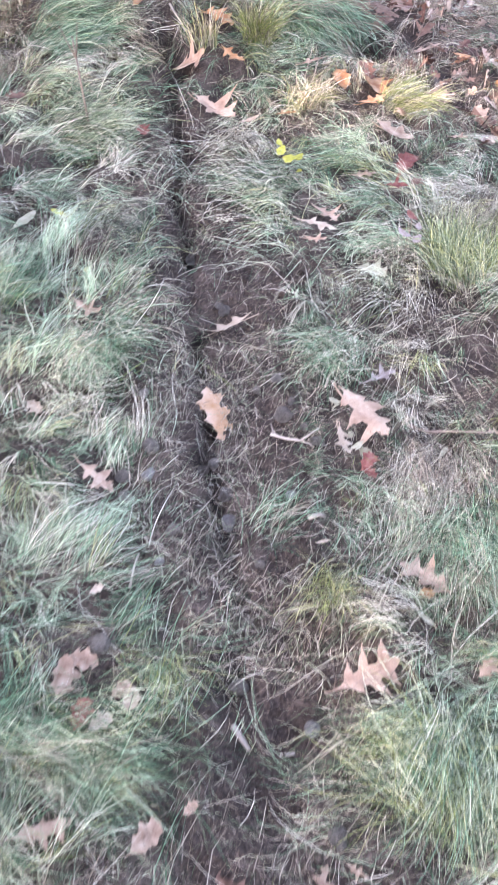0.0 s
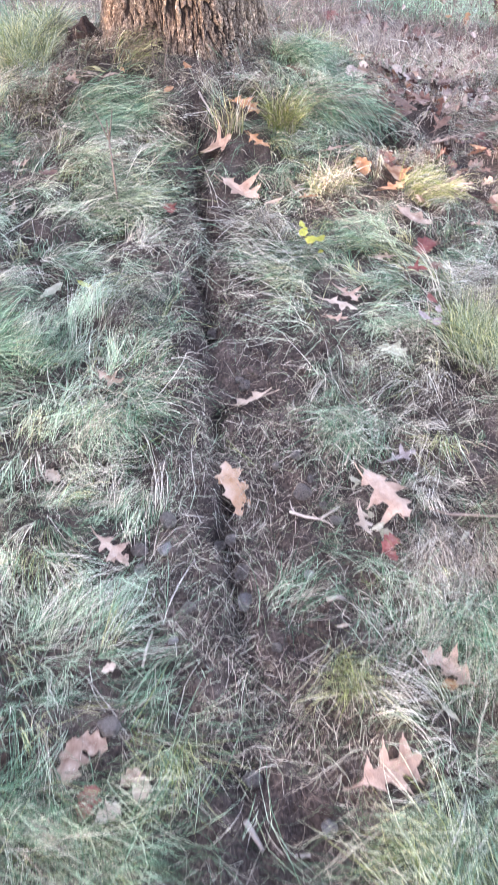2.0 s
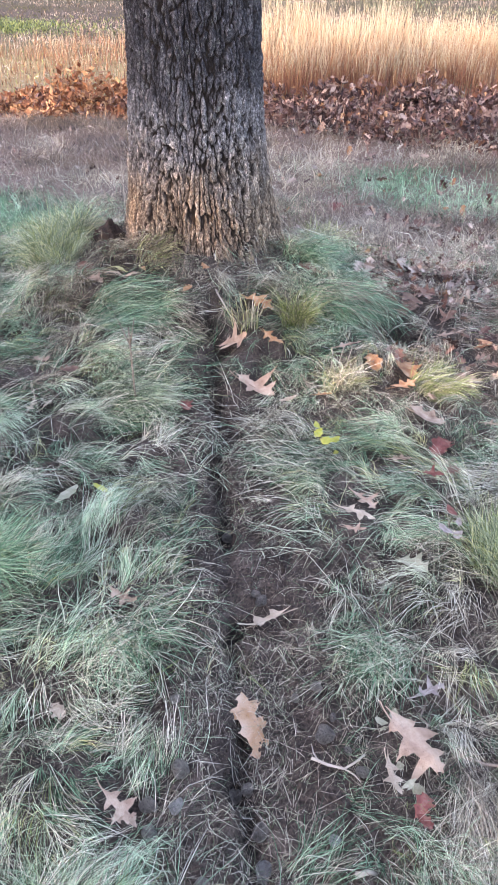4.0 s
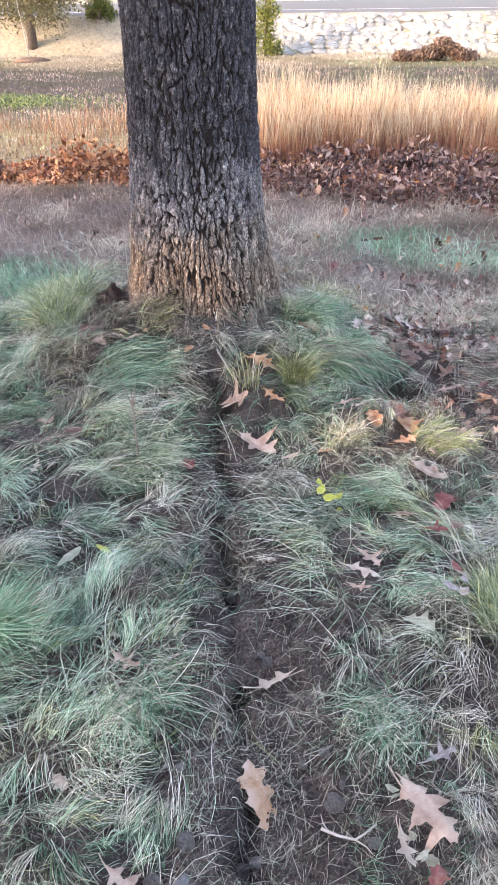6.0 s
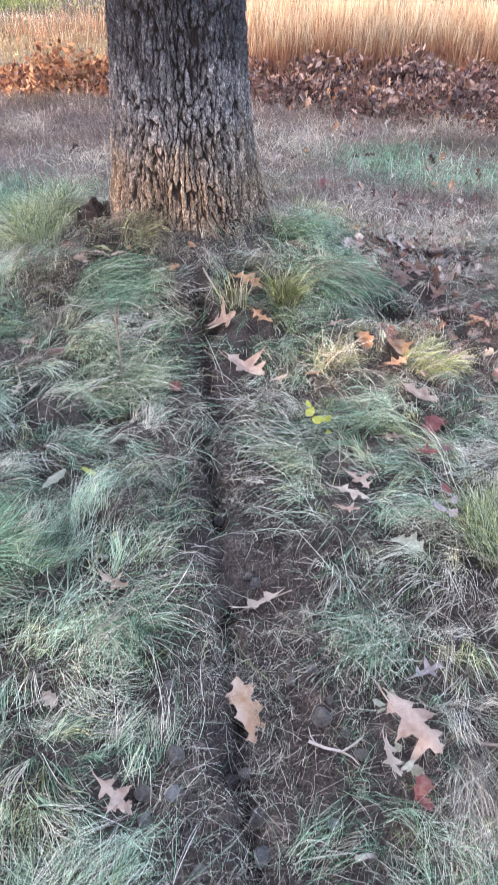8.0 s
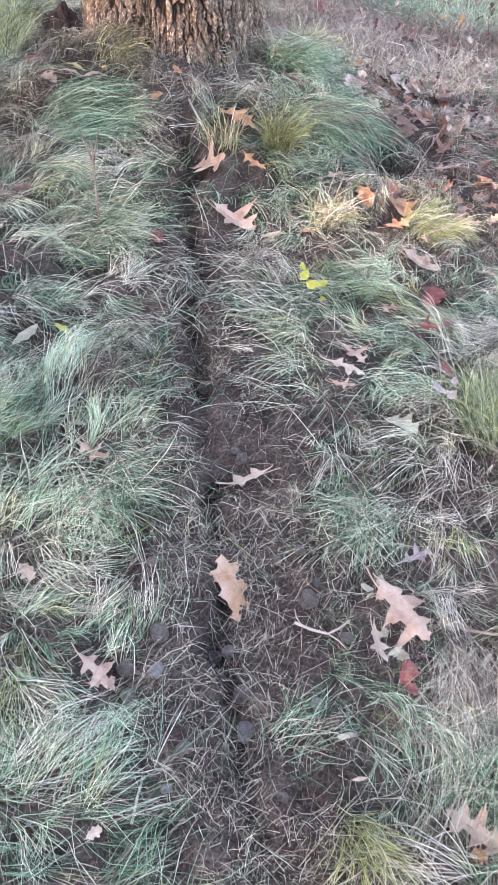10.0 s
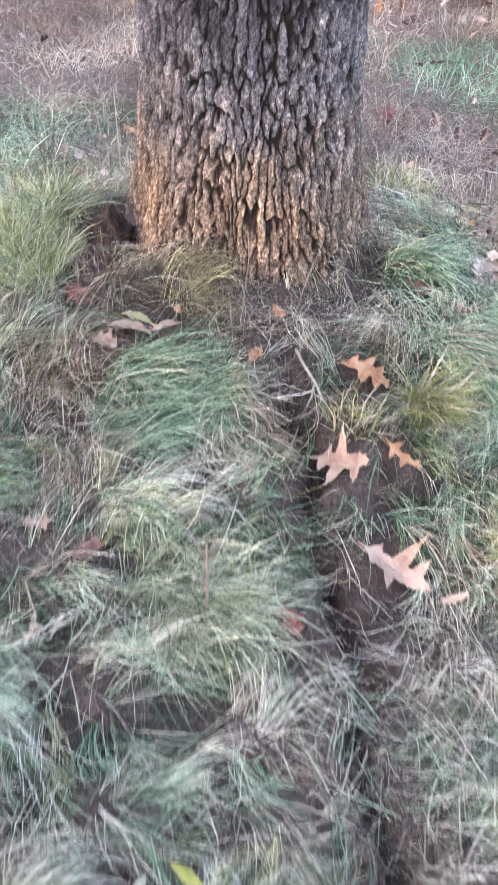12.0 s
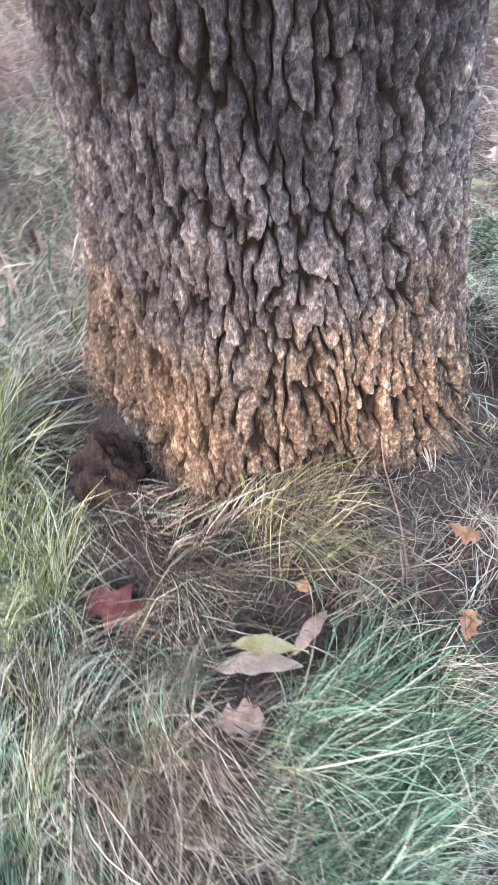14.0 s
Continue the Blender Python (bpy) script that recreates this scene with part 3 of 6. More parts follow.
def rock(seed, flat=0.6, sub=2):
    g = random.Random(seed)
    bm = bmesh.new()
    bmesh.ops.create_icosphere(bm, subdivisions=sub, radius=0.5)
    cuts = [(Vector((g.gauss(0, 1), g.gauss(0, 1), g.gauss(0, 1))).normalized(), g.uniform(0.28, 0.42)) for _ in range(9)]
    off = Vector((g.uniform(0, 50), 0, 0))
    for v in bm.verts:
        for nrm, d in cuts:
            over = v.co.dot(nrm) - d
            if over > 0:
                v.co -= nrm * over
        v.co *= 1 + 0.10 * noise.noise(v.co * 3 + off)
        v.co.z *= flat
    return bm


def rock_mesh(name, seed, mat, flat=0.6, sub=2, shade=False):
    bm = rock(seed, flat, sub)
    me = bpy.data.meshes.new(name)
    bm.to_mesh(me)
    bm.free()
    me.materials.append(mat)
    for p in me.polygons:
        p.use_smooth = shade
    return me


def build_embankment():
    bank = thing("stone_embankment", (3.5, 35.0, gz(3.5, 35.0)), "sunlit embankment of pale fitted riprap stones below the road", "embankment")
    base = Vector(bank.location)
    kinds = [rock_mesh("stone", 100 + k, RIPRAP, 0.7, 2) for k in range(7)]
    g = random.Random(12)
    for row in range(9):
        x = -13 + g.uniform(0, 0.3)
        while x < 15.5:
            w = g.uniform(0.26, 0.80)
            t = (row + 0.35) / 9
            y, z = 34.0 + 2.5 * t + g.uniform(-0.08, 0.08), -1.25 + 1.28 * t + g.uniform(-0.04, 0.04)
            if x > -6.4:
                ob = new("stone", g.choice(kinds))
                ob.parent = bank
                ob.location = Vector((x + w / 2, y, z)) - base
                ob.rotation_euler = (radians(28) + g.uniform(-0.12, 0.12), g.uniform(-0.12, 0.12), g.uniform(-0.3, 0.3))
                ob.scale = (w * 1.26, g.uniform(0.40, 0.56), g.uniform(0.22, 0.34))
            x += w * 0.93


build_embankment()


def cedar(x, y, height, wide, label, seed):
    z = gz(x, y)
    tree = thing("cedar_tree", (x, y, z), label, "tree")
    part("trunk", tube([(0, 0, -0.05), (0.02, 0, height * 0.5), (0, 0, height * 0.96)], [0.07, 0.045, 0.01], 8), BARK_FAR, tree)
    g = random.Random(seed)
    pts = []
    for _ in range(70):
        t = g.random() ** 1.4
        a, r = g.uniform(0, 6.283), wide / 2 * (1 - 0.85 * t) * g.uniform(0.3, 1.0)
        pts.append((r * math.cos(a), r * math.sin(a), 0.12 + t * (height - 0.1)))
    part("crown", clumps("crown", pts, wide * 0.17, 6500, 0.05, seed, 1.3), CEDAR, tree)


cedar(-0.95, 33.2, 3.4, 1.5, "yellow-green young cedar before the stone embankment", 31)
cedar(9.3, 34.5, 3.4, 1.5, "yellow-green cedar at the end of the stone embankment", 32)
cedar(-8.3, 36.4, 2.2, 1.4, "small yellow-green cedar on the dry bank", 33)
cedar(-5.9, 37.0, 2.0, 1.6, "dusty green shrub by the road", 34)


def broad_tree(x, y, trunk_high, spread_r, crown_low, crown_high, label, mat, count, seed, leaf=0.10, group=""):
    """A tree with tapered trunk, forking limbs and a ragged crown."""
    z = gz(x, y)
    tree = thing("broadleaf_tree", (x, y, z), label, "tree", group)
    g = random.Random(seed)
    part("trunk", tube([(0, 0, -0.1), (0.03, 0.02, trunk_high * 0.5), (0.05, 0, trunk_high)], [0.05 * spread_r + 0.06, 0.04 * spread_r + 0.05, 0.035 * spread_r + 0.03], 10), BARK_FAR, tree)
    pts = []
    for k in range(9):
        az = k * 0.7 + g.uniform(-0.3, 0.3)
        end = Vector((math.cos(az), math.sin(az), 0)) * spread_r * g.uniform(0.55, 1.0) + Vector((0, 0, g.uniform(crown_low, crown_high)))
        start = Vector((0.04, 0, trunk_high * g.uniform(0.6, 1.0)))
        mid = start.lerp(end, 0.5) + Vector((g.uniform(-0.2, 0.2), g.uniform(-0.2, 0.2), 0.12 * spread_r))
        part("limb", tube([start, mid, end], [0.03 * spread_r + 0.01, 0.02 * spread_r, 0.006], 6), BARK_FAR, tree)
        for s in range(9):
            t = g.uniform(0.3, 1.05)
            pts.append(start.lerp(end, t) + Vector((g.gauss(0, 0.16), g.gauss(0, 0.16), g.gauss(0, 0.12))) * spread_r)
    for _ in range(20):
        pts.append(Vector((g.uniform(-0.6, 0.6) * spread_r, g.uniform(-0.6, 0.6) * spread_r, g.uniform(crown_low, crown_high))))
    part("crown", clumps("crown", pts, spread_r * 0.3, count, leaf, seed), mat, tree)
    return tree


broad_tree(-10.9, 34.6, 2.2, 3.0, 1.2, 4.6, "low spreading oak with dusty olive leaves on the dry bank", OLIVE, 14000, 41, 0.065)


def sapling():
    x, y = -10.3, 32.0
    tree = thing("sapling", (x, y, gz(x, y)), "thin staked sapling in a ring of mulch", "tree")
    part("stem", tube([(0, 0, -0.05), (-0.03, 0, 0.8), (-0.12, 0, 1.7), (-0.15, 0, 2.2)], [0.03, 0.026, 0.02, 0.008], 6), TWIG_PALE, tree)
    part("crown", clumps("crown", [(-0.1, 0, 1.5), (0.2, 0.1, 1.8), (-0.4, 0, 1.9), (-0.1, 0, 2.3)], 0.4, 420, 0.06, 8), OLIVE, tree)
    bm = bmesh.new()
    bmesh.ops.create_cone(bm, cap_ends=True, segments=18, radius1=0.75, radius2=0.4, depth=0.10, matrix=Matrix.Translation((0.1, 0, 0.05)))
    part("mulch_ring", bm, BRUSH, tree)


sapling()


def brush_heap():
    x, y = 4.7, 30.5
    heap = thing("brush_heap", (x, y, gz(x, y)), "heap of brown cut brush before the embankment", "brush heap")
    pts = [(0, 0, 0.15), (0.5, 0, 0.3), (0.9, 0, 0.55), (1.2, 0.1, 0.4), (1.6, 0, 0.2), (-0.5, 0, 0.15), (0.8, 0.3, 0.25), (1.9, 0.1, 0.12)]
    part("brush", clumps("brush", pts, 0.42, 5000, 0.065, 9, 0.6), BRUSH, heap)


brush_heap()
for k, (bx, by) in enumerate([(-34, 74), (-22, 82), (-10, 72), (2, 86), (13, 74), (25, 80), (37, 72), (-46, 80), (48, 82)]):
    broad_tree(bx, by, 4.0, 5.5, 2.5, 10.0, "bare-brown autumn tree beyond the road", WOODS, 2400, 300 + k, 0.34, "trees beyond the road")


# ---- unseen trees added behind the path to shade the near ground ----
def shade_trees():
    """Unseen trees added towards the sun; cut gaps pass a few low beams."""
    g = random.Random(90)
    beams = [(Vector((0.56, 2.78, 0.02)), 0.24), (Vector((0.20, 2.80, 0.02)), 0.16), (Vector((-0.78, 3.76, 0.30)), 0.19), (Vector((-0.56, 3.69, 0.33)), 0.21), (Vector((-0.38, 3.69, 0.33)), 0.17)]
    for k in range(5):
        s = 9.75 - 2.6 * k
        far = 15.0 + 2.2 * (k % 2)
        side = Vector((-0.49, 0.87, 0)).normalized()
        p = SUN_AZ * far + side * (s - 1.6 - (SUN_AZ * far).dot(side))
        z = gz(p.x, p.y)
        tree = thing("shade_tree", (p.x, p.y, z), "unseen leafy oak added to cast shade", "tree", "oaks at the wood's edge")
        part("trunk", tube([(0, 0, -0.1), (0.05, 0, 2.0), (0.1, 0.05, 6.5)], [0.24, 0.19, 0.08], 10), BARK_FAR, tree)
        pts = []
        for i in range(9):
            az, zz = i * 0.8 + g.uniform(-0.3, 0.3), g.uniform(3.0, 9.0)
            end = Vector((math.cos(az) * 1.5, math.sin(az) * 1.5, zz))
            part("limb", tube([(0.06, 0, zz * 0.55), (end.x * 0.5, end.y * 0.5, zz * 0.85), end], [0.07, 0.045, 0.012], 6), BARK_FAR, tree)
        for _ in range(150):
            pts.append((g.uniform(-1.75, 1.75), g.uniform(-1.75, 1.75), g.uniform(1.2, 11.0)))
        me = clumps("crown", pts, 0.8, 18000, 0.17, 400 + k)
        # cut leaves away along the beams, to place the flecks of sun
        co = np.zeros(len(me.vertices) * 3, np.float32)
        me.vertices.foreach_get("co", co)
        c = co.reshape(-1, 4, 3).mean(1) + np.array((p.x, p.y, z))
        keep = np.ones(len(c), bool)
        for at, wide in beams:
            d = c - np.array(at)
            along = d @ np.array(TO_SUN)
            keep &= np.linalg.norm(d - along[:, None] * np.array(TO_SUN), axis=1) > wide
        v = co.reshape(-1, 4, 3)[keep].reshape(-1, 3)
        part("crown", fast_mesh("crown", v, np.arange(len(v)).reshape(-1, 4)), WOODS, tree, "dense brown autumn leaves")


shade_trees()


# ---- leaf drift and litter beyond the oak ----
def litter(name, label, centres, lift, size, tilt, mats, index):
    """Lobed dry leaves, each of two halves folded along the midrib."""
    k = len(centres)
    half = np.array([(0, 0), (0.16, 0.30), (0.34, 0.12), (0.50, 0.42), (0.66, 0.15), (0.84, 0.28), (1.0, 0.0)])
    g = rng
    yaw, pitch, fold = g.uniform(0, 6.283, k), g.normal(0, tilt, k), g.normal(0.3, 0.3, k)
    f = np.stack([np.cos(yaw) * np.cos(pitch), np.sin(yaw) * np.cos(pitch), np.sin(pitch)], 1)
    s = np.stack([-np.sin(yaw), np.cos(yaw), 0 * yaw], 1)
    up = np.cross(f, s)
    roll = g.normal(0, tilt, k)[:, None]
    s, up = s * np.cos(roll) + up * np.sin(roll), up * np.cos(roll) - s * np.sin(roll)
    base = np.stack([centres[:, 0], centres[:, 1], ground(centres[:, 0], centres[:, 1]) + lift], 1)
    out = []
    for sign in (1, -1):
        w = half[None, :, 1, None] * sign
        rise = np.abs(half[None, :, 1, None]) * np.tan(fold)[:, None, None] * 0.6
        out.append(base[:, None] + size[:, None, None] * ((half[None, :, 0, None] - 0.5) * f[:, None] + w * s[:, None] + rise * up[:, None]))
    v = np.stack(out, 1).reshape(-1, 3)
    ob = new(name, fast_mesh(name, v, np.arange(len(v)).reshape(-1, 7), mats, np.repeat(index, 2), flat=True))
    return tagged(ob, label, "leaves", kind="stuff")


def drift():
    k = 19000
    c = scatter(k, -6.5, 6.5, 6.6, 12.2, lambda x, y: smooth(0.0, 0.7, y - np.interp(x, [-5, -1.5, 0, 1, 2.6, 5], [9.6, 9.3, 8.8, 8.3, 7.3, 6.8]) - 0.5 * (fbm(x, y, 5, 2) - 0.5)) * smooth(0.3, -0.5, y - np.interp(x, [-5, -1.5, 0, 3, 5], [11.3, 11.2, 11.3, 11.0, 10.6])))
    # sun is put into the colour: the sunlit side takes the orange material
    lit = (c[:, 0] < -0.9).astype(int)
    lit = np.where(rng.random(k) < 0.08, 1 - lit, lit)
    litter("leaf_drift", "deep drift of brown and rust oak leaves", c, 0.01 + np.where(c[:, 0] < -0.9, 0.13, 0.26) * rng.random(k) ** 2 * fbm(c[:, 0] * 2.2, c[:, 1] * 2.2, 131, 2) * 1.6, rng.uniform(0.05, 0.115, k), 0.9, [DRIFT, DRIFT_ORANGE], lit)
    k = 520
    c = scatter(k, -4.5, 4.5, 4.3, 9.2, lambda x, y: 0.3 + 0.7 * smooth(0.35, 0.6, fbm(x * 1.1, y * 1.1, 130, 2)) * smooth(-1.5, 1.0, x))
    litter("leaf_litter", "scattered brown oak leaves caught in dead grass", c, rng.uniform(0.02, 0.08, k), rng.uniform(0.04, 0.10, k), 0.6, [DRIFT, DRIFT_ORANGE, DRIFT_PINK], rng.choice(3, k, p=[0.5, 0.1, 0.4]))
    k = 750
    c = scatter(k, 0.35, 1.7, 2.5, 4.6, lambda x, y: smooth(0.25, 0.8, x - 0.25 * (3.4 - y)) * (0.2 + 0.8 * smooth(0.38, 0.6, fbm(x * 3, y * 3, 135, 2))) * (1 - bump_at(x, y, 0.50, 3.40, 0.17, 0.17)))
    litter("leaf_scraps", "small torn brown and grey-pink leaf scraps in the hollow", c, rng.uniform(0.008, 0.05, k), rng.uniform(0.025, 0.095, k), 0.7, [DRIFT, DRIFT_ORANGE, DRIFT_PINK], rng.choice(3, k, p=[0.45, 0.08, 0.47]))


drift()


def weeds():
    """Leafy oak sprouts and dry weeds standing over the drift."""
    g = random.Random(15)
    spots = [(1.72, 10.4, 0.46), (1.5, 10.2, 0.28), (2.6, 10.6, 0.3), (0.5, 10.6, 0.28), (-1.6, 10.2, 0.35), (-2.0, 10.0, 0.3), (3.2, 10.3, 0.3), (-3.0, 10.4, 0.3)]
    spots += [(g.uniform(0.1, 4.2), g.uniform(9.2, 11.2), g.uniform(0.16, 0.34)) for _ in range(22)] + [(g.uniform(-4.2, -1.0), g.uniform(10.0, 11.6), g.uniform(0.18, 0.36)) for _ in range(16)]
    for x, y, high in spots:
        rust = x < -0.9 and y > 10.1
        weed = thing("oak_sprout", (x, y, gz(x, y)), "low rust-orange oak sprout with curled leaves" if rust else "low dark oak sprout with dry curled leaves", "sprout", "oak sprouts in the drift")
        pts = [(0, 0, -0.02), (g.uniform(-0.05, 0.05), 0, high * 0.5), (g.uniform(-0.1, 0.1), 0, high)]
        part("stalk", tube(pts, [0.008, 0.006, 0.003], 5), TWIG, weed)
        part("foliage", clumps("foliage", [pts[1], pts[2], (0.09, 0, high * 0.8), (-0.10, 0, high * 0.6), (0.12, 0.05, high * 0.4)], 0.14, 70, 0.055, g.randrange(999)), DRIFT_ORANGE if rust else DRIFT, weed)


weeds()


# ---- fallen leaves on the near ground ----
LEAF_PALE_ORANGE = leaf_material("leaf_pale_orange", [(0.3, (0.50, 0.26, 0.12)), (0.5, (0.66, 0.45, 0.30)), (0.7, (0.74, 0.58, 0.44))])
LEAF_YELLOW_SAGE = leaf_material("leaf_yellow_sage", [(0.3, (0.42, 0.40, 0.16)), (0.5, (0.54, 0.52, 0.26)), (0.7, (0.62, 0.58, 0.36))])
SHAPES = {
    "c": ([0, 0.12, 0.24, 0.33, 0.42, 0.52, 0.60, 0.68, 0.76, 0.84, 0.90, 0.95, 1], [0.03, 0.12, 0.30, 0.20, 0.22, 0.38, 0.32, 0.20, 0.20, 0.25, 0.14, 0.07, 0.0], 0.20, 0.32),
    "s": ([0, 0.10, 0.25, 0.45, 0.65, 0.85, 0.95, 1], [0.02, 0.16, 0.28, 0.34, 0.29, 0.15, 0.07, 0.0], 0.05, 0.15),
    "oval": ([0, 0.08, 0.25, 0.45, 0.65, 0.85, 0.95, 1], [0.015, 0.05, 0.11, 0.14, 0.13, 0.08, 0.03, 0.0], 0.03, 0.12),
}
LEAVES, LEAF_DICE = {}, random.Random(21)
LEAF_SPOTS = []           # where leaves lie on top of the grass: x, y, radius


# pairs of lobes: place along the midrib, reach, half width along the midrib; then the waist and how far the lobes sweep forward
LOBES = {
    "a": ([(0.24, 0.24, 0.080), (0.49, 0.46, 0.095), (0.74, 0.36, 0.082), (0.91, 0.11, 0.045)], 0.095, 0.28),
    "b": ([(0.30, 0.27, 0.075), (0.58, 0.37, 0.085), (0.84, 0.17, 0.06)], 0.060, 0.30),
}


def lobed_mesh(shape, g, mat):
    """A deeply lobed oak leaf with toothed, bristle-tipped lobes, each of its own length, curled as it dried."""
    lobes, waist, sweep = LOBES[shape]
    n = 84
    t = np.linspace(0, 1, n)
    cross = np.array([-1, -0.8, -0.55, -0.28, 0, 0.28, 0.55, 0.8, 1])
    halves = []
    for side in (0, 1):
        w = np.interp(t, [0, 0.10, 0.26, 0.5, 0.8, 0.93, 1], [0.008, 0.014, waist, waist * 1.15, waist, 0.045, 0.0])
        for at, reach, half in lobes:
            at, half = at + g.gauss(0, 0.022), half * g.uniform(0.8, 1.25)
            long = reach * (g.uniform(0.7, 1.1) if g.random() < 0.88 else 0.4)
            d = (t - at) / half
            lobe = 0.72 * np.clip(1 - np.abs(d) ** 3, 0, 1)
            for peak, high in ((0.10, 1.0), (-0.5, 0.62)) if g.random() < 0.6 else ((0.0, 1.0), (0.55, 0.66)):
                lobe = np.maximum(lobe, (high + g.uniform(-0.08, 0.05)) * np.clip(1 - np.abs(d - peak) / 0.62, 0, 1) ** 0.9)
            w = np.maximum(w, long * lobe)
        halves.append(w * (1 + 0.05 * np.sin(t * 41 + g.uniform(0, 6))))
    x, y = np.zeros((n, 9)), np.zeros((n, 9))
    bow = g.uniform(-0.35, 0.35)
    for j, c in enumerate(cross):
        half = halves[0] * c if c < 0 else halves[1] * c
        x[:, j] = t + sweep * np.abs(half) * (1 - 0.35 * t) - 0.5
        y[:, j] = half + bow * (t - 0.5) ** 2
    phi, roll, cup = g.uniform(0, math.pi), g.uniform(0.3, 1.0) * g.choice((1, 1, -0.6)), g.uniform(0.1, 0.9) * g.choice((1, 1, -0.5))
    z = roll * (x * math.cos(phi) + y * math.sin(phi)) ** 2 + cup * np.abs(y) ** 1.5 * 0.7
    z = z + g.uniform(0.05, 0.16) * np.abs(y) * np.sin(5 * x + g.uniform(0, 6)) + 0.016 * np.sin(11 * x + g.uniform(0, 6)) * np.cos(13 * y)
    z = z - 0.006 * np.exp(-((cross / 0.2) ** 2))[None] + g.uniform(-0.5, 0.5) * x * y
    z = z - z.min() * 0.6
    v = np.stack([x, y, z], -1).reshape(-1, 3)
    i, j = np.meshgrid(np.arange(n - 1), np.arange(8), indexing="ij")
    k = (i * 9 + j).ravel()
    return fast_mesh("leaf", v, np.stack([k, k + 1, k + 10, k + 9], 1), [mat])


def leaf_mesh(shape, seed, mat):
    """A lobed leaf of unit length along x, cupped and arched, with a raised midrib."""
    key = (shape, seed, mat.name)
    if key in LEAVES:
        return LEAVES[key]
    g = random.Random(hash_of(shape) + seed)
    if shape in LOBES:
        LEAVES[key] = lobed_mesh(shape, g, mat)
        return LEAVES[key]
    s, w, sweep, cup = SHAPES[shape]
    n = 26
    t = np.linspace(0, 1, n)
    wl = np.interp(t, s, w) * (1 + 0.10 * np.sin(t * 17 + seed))
    wr = np.interp(np.clip(t + g.uniform(-0.03, 0.03), 0, 1), s, w) * (1 + 0.10 * np.sin(t * 19 + seed * 2))
    cup = cup * g.uniform(0.5, 1.5) * (1 if g.random() < 0.75 else -0.7)
    arch, twist = g.uniform(-0.12, 0.16), g.uniform(-0.5, 0.5)
    cross = np.array([-1, -0.55, 0, 0.55, 1])
    v = np.zeros((n, 5, 3))
    for j, c in enumerate(cross):
        half = np.where(c < 0, wr, wl) * c
        v[:, j, 0] = t + sweep * np.abs(half) - 0.5
        v[:, j, 1] = half
        v[:, j, 2] = cup * (np.abs(half) / 0.38) ** 2 * 0.5 - arch * (2 * t - 1) ** 2 + twist * (t - 0.5) * half + 0.012 * np.sin(t * 23 + 5 * c) + (0.0 if c else -0.012)
    q = [(i * 5 + j, i * 5 + j + 1, (i + 1) * 5 + j + 1, (i + 1) * 5 + j) for i in range(n - 1) for j in range(4)]
    v[..., 2] -= v[..., 2].min() * 0.6
    LEAVES[key] = fast_mesh("leaf", v.reshape(-1, 3), q, [mat])
    return LEAVES[key]


def hash_of(text):
    return sum(ord(c) * 31 for c in text)


STALKS = {}


def stalk_mesh(mat):
    if mat.name not in STALKS:
        bm = tube([(-0.62, 0.04, 0.02), (-0.52, 0.015, 0.01), (-0.40, 0, 0.0), (0.1, 0, -0.004), (0.46, 0, 0.0)], [0.012, 0.010, 0.011, 0.008, 0.003], 5)
        me = bpy.data.meshes.new("stalk")
        bm.to_mesh(me)
        bm.free()
        me.materials.append(mat)
        STALKS[mat.name] = me
    return STALKS[mat.name]


TONE = {"leaf_pinkish_tan": "pinkish-tan", "leaf_pale_beige": "pale beige", "leaf_orange": "orange-brown", "leaf_dull_red": "dull red", "leaf_brown": "dark brown",
        "leaf_yellow_green": "yellow", "leaf_pale_sage": "pale sage", "leaf_lilac": "lilac-grey", "leaf_pale_orange": "pale orange", "leaf_yellow_sage": "yellowish sage"}


def lay_leaf(name, shape, kind, x, y, turn, length, mat, lift):
    seed = LEAF_DICE.randrange(40)
    LEAF_SPOTS.append((x, y, 0.38 * length))
    size = "large" if length > 0.13 else "small" if length < 0.06 else "dry"
    where = "against the oak's foot" if y > 3.35 and x < 0.1 else "on bare soil" if bare(x, y) > 0.5 else "on lodged grass" if x < 0.4 or y < 2.4 else "among dead grass and scraps"
    ob = new(name, leaf_mesh(shape, seed, mat))
    e = 0.05
    nx, ny = (gz(x - e, y) - gz(x + e, y)) / (2 * e), (gz(x, y - e) - gz(x, y + e)) / (2 * e)
    up = Vector((nx * 0.6 + LEAF_DICE.gauss(0, 0.10), ny * 0.6 + LEAF_DICE.gauss(0, 0.10), 1)).normalized()
    tilt = Vector((0, 0, 1)).rotation_difference(up).to_matrix().to_4x4()
    ob.matrix_world = Matrix.Translation((x, y, gz(x, y) + lift)) @ tilt @ Matrix.Rotation(radians(turn), 4, "Z") @ Matrix.Scale(length, 4)
    tagged(ob, f"{size} {TONE[mat.name]} {kind} lying {where}", "leaf", "fallen leaves")
    st = new("stalk", stalk_mesh(mat))
    st.parent = ob
    return ob


def oak_leaf(x, y, turn, length, mat, shape, lift):
    lay_leaf("oak_leaf", shape, "curled oak leaf" if shape == "c" else "lobed oak leaf", x, y, turn, length * 1.02, mat, lift)


def oval_leaf(x, y, turn, length, mat, lift):
    lay_leaf("oval_leaf", "oval", "narrow oval leaf", x, y, turn, length, mat, lift + 0.01)


oak_leaf(-0.213, 2.999, -30, 0.195, LEAF_TAN, "a", 0.04)
oak_leaf(-0.056, 3.007, -43, 0.125, LEAF_ORANGE, "b", 0.04)
oak_leaf(-0.115, 2.693, -35, 0.200, LEAF_TAN, "a", 0.04)
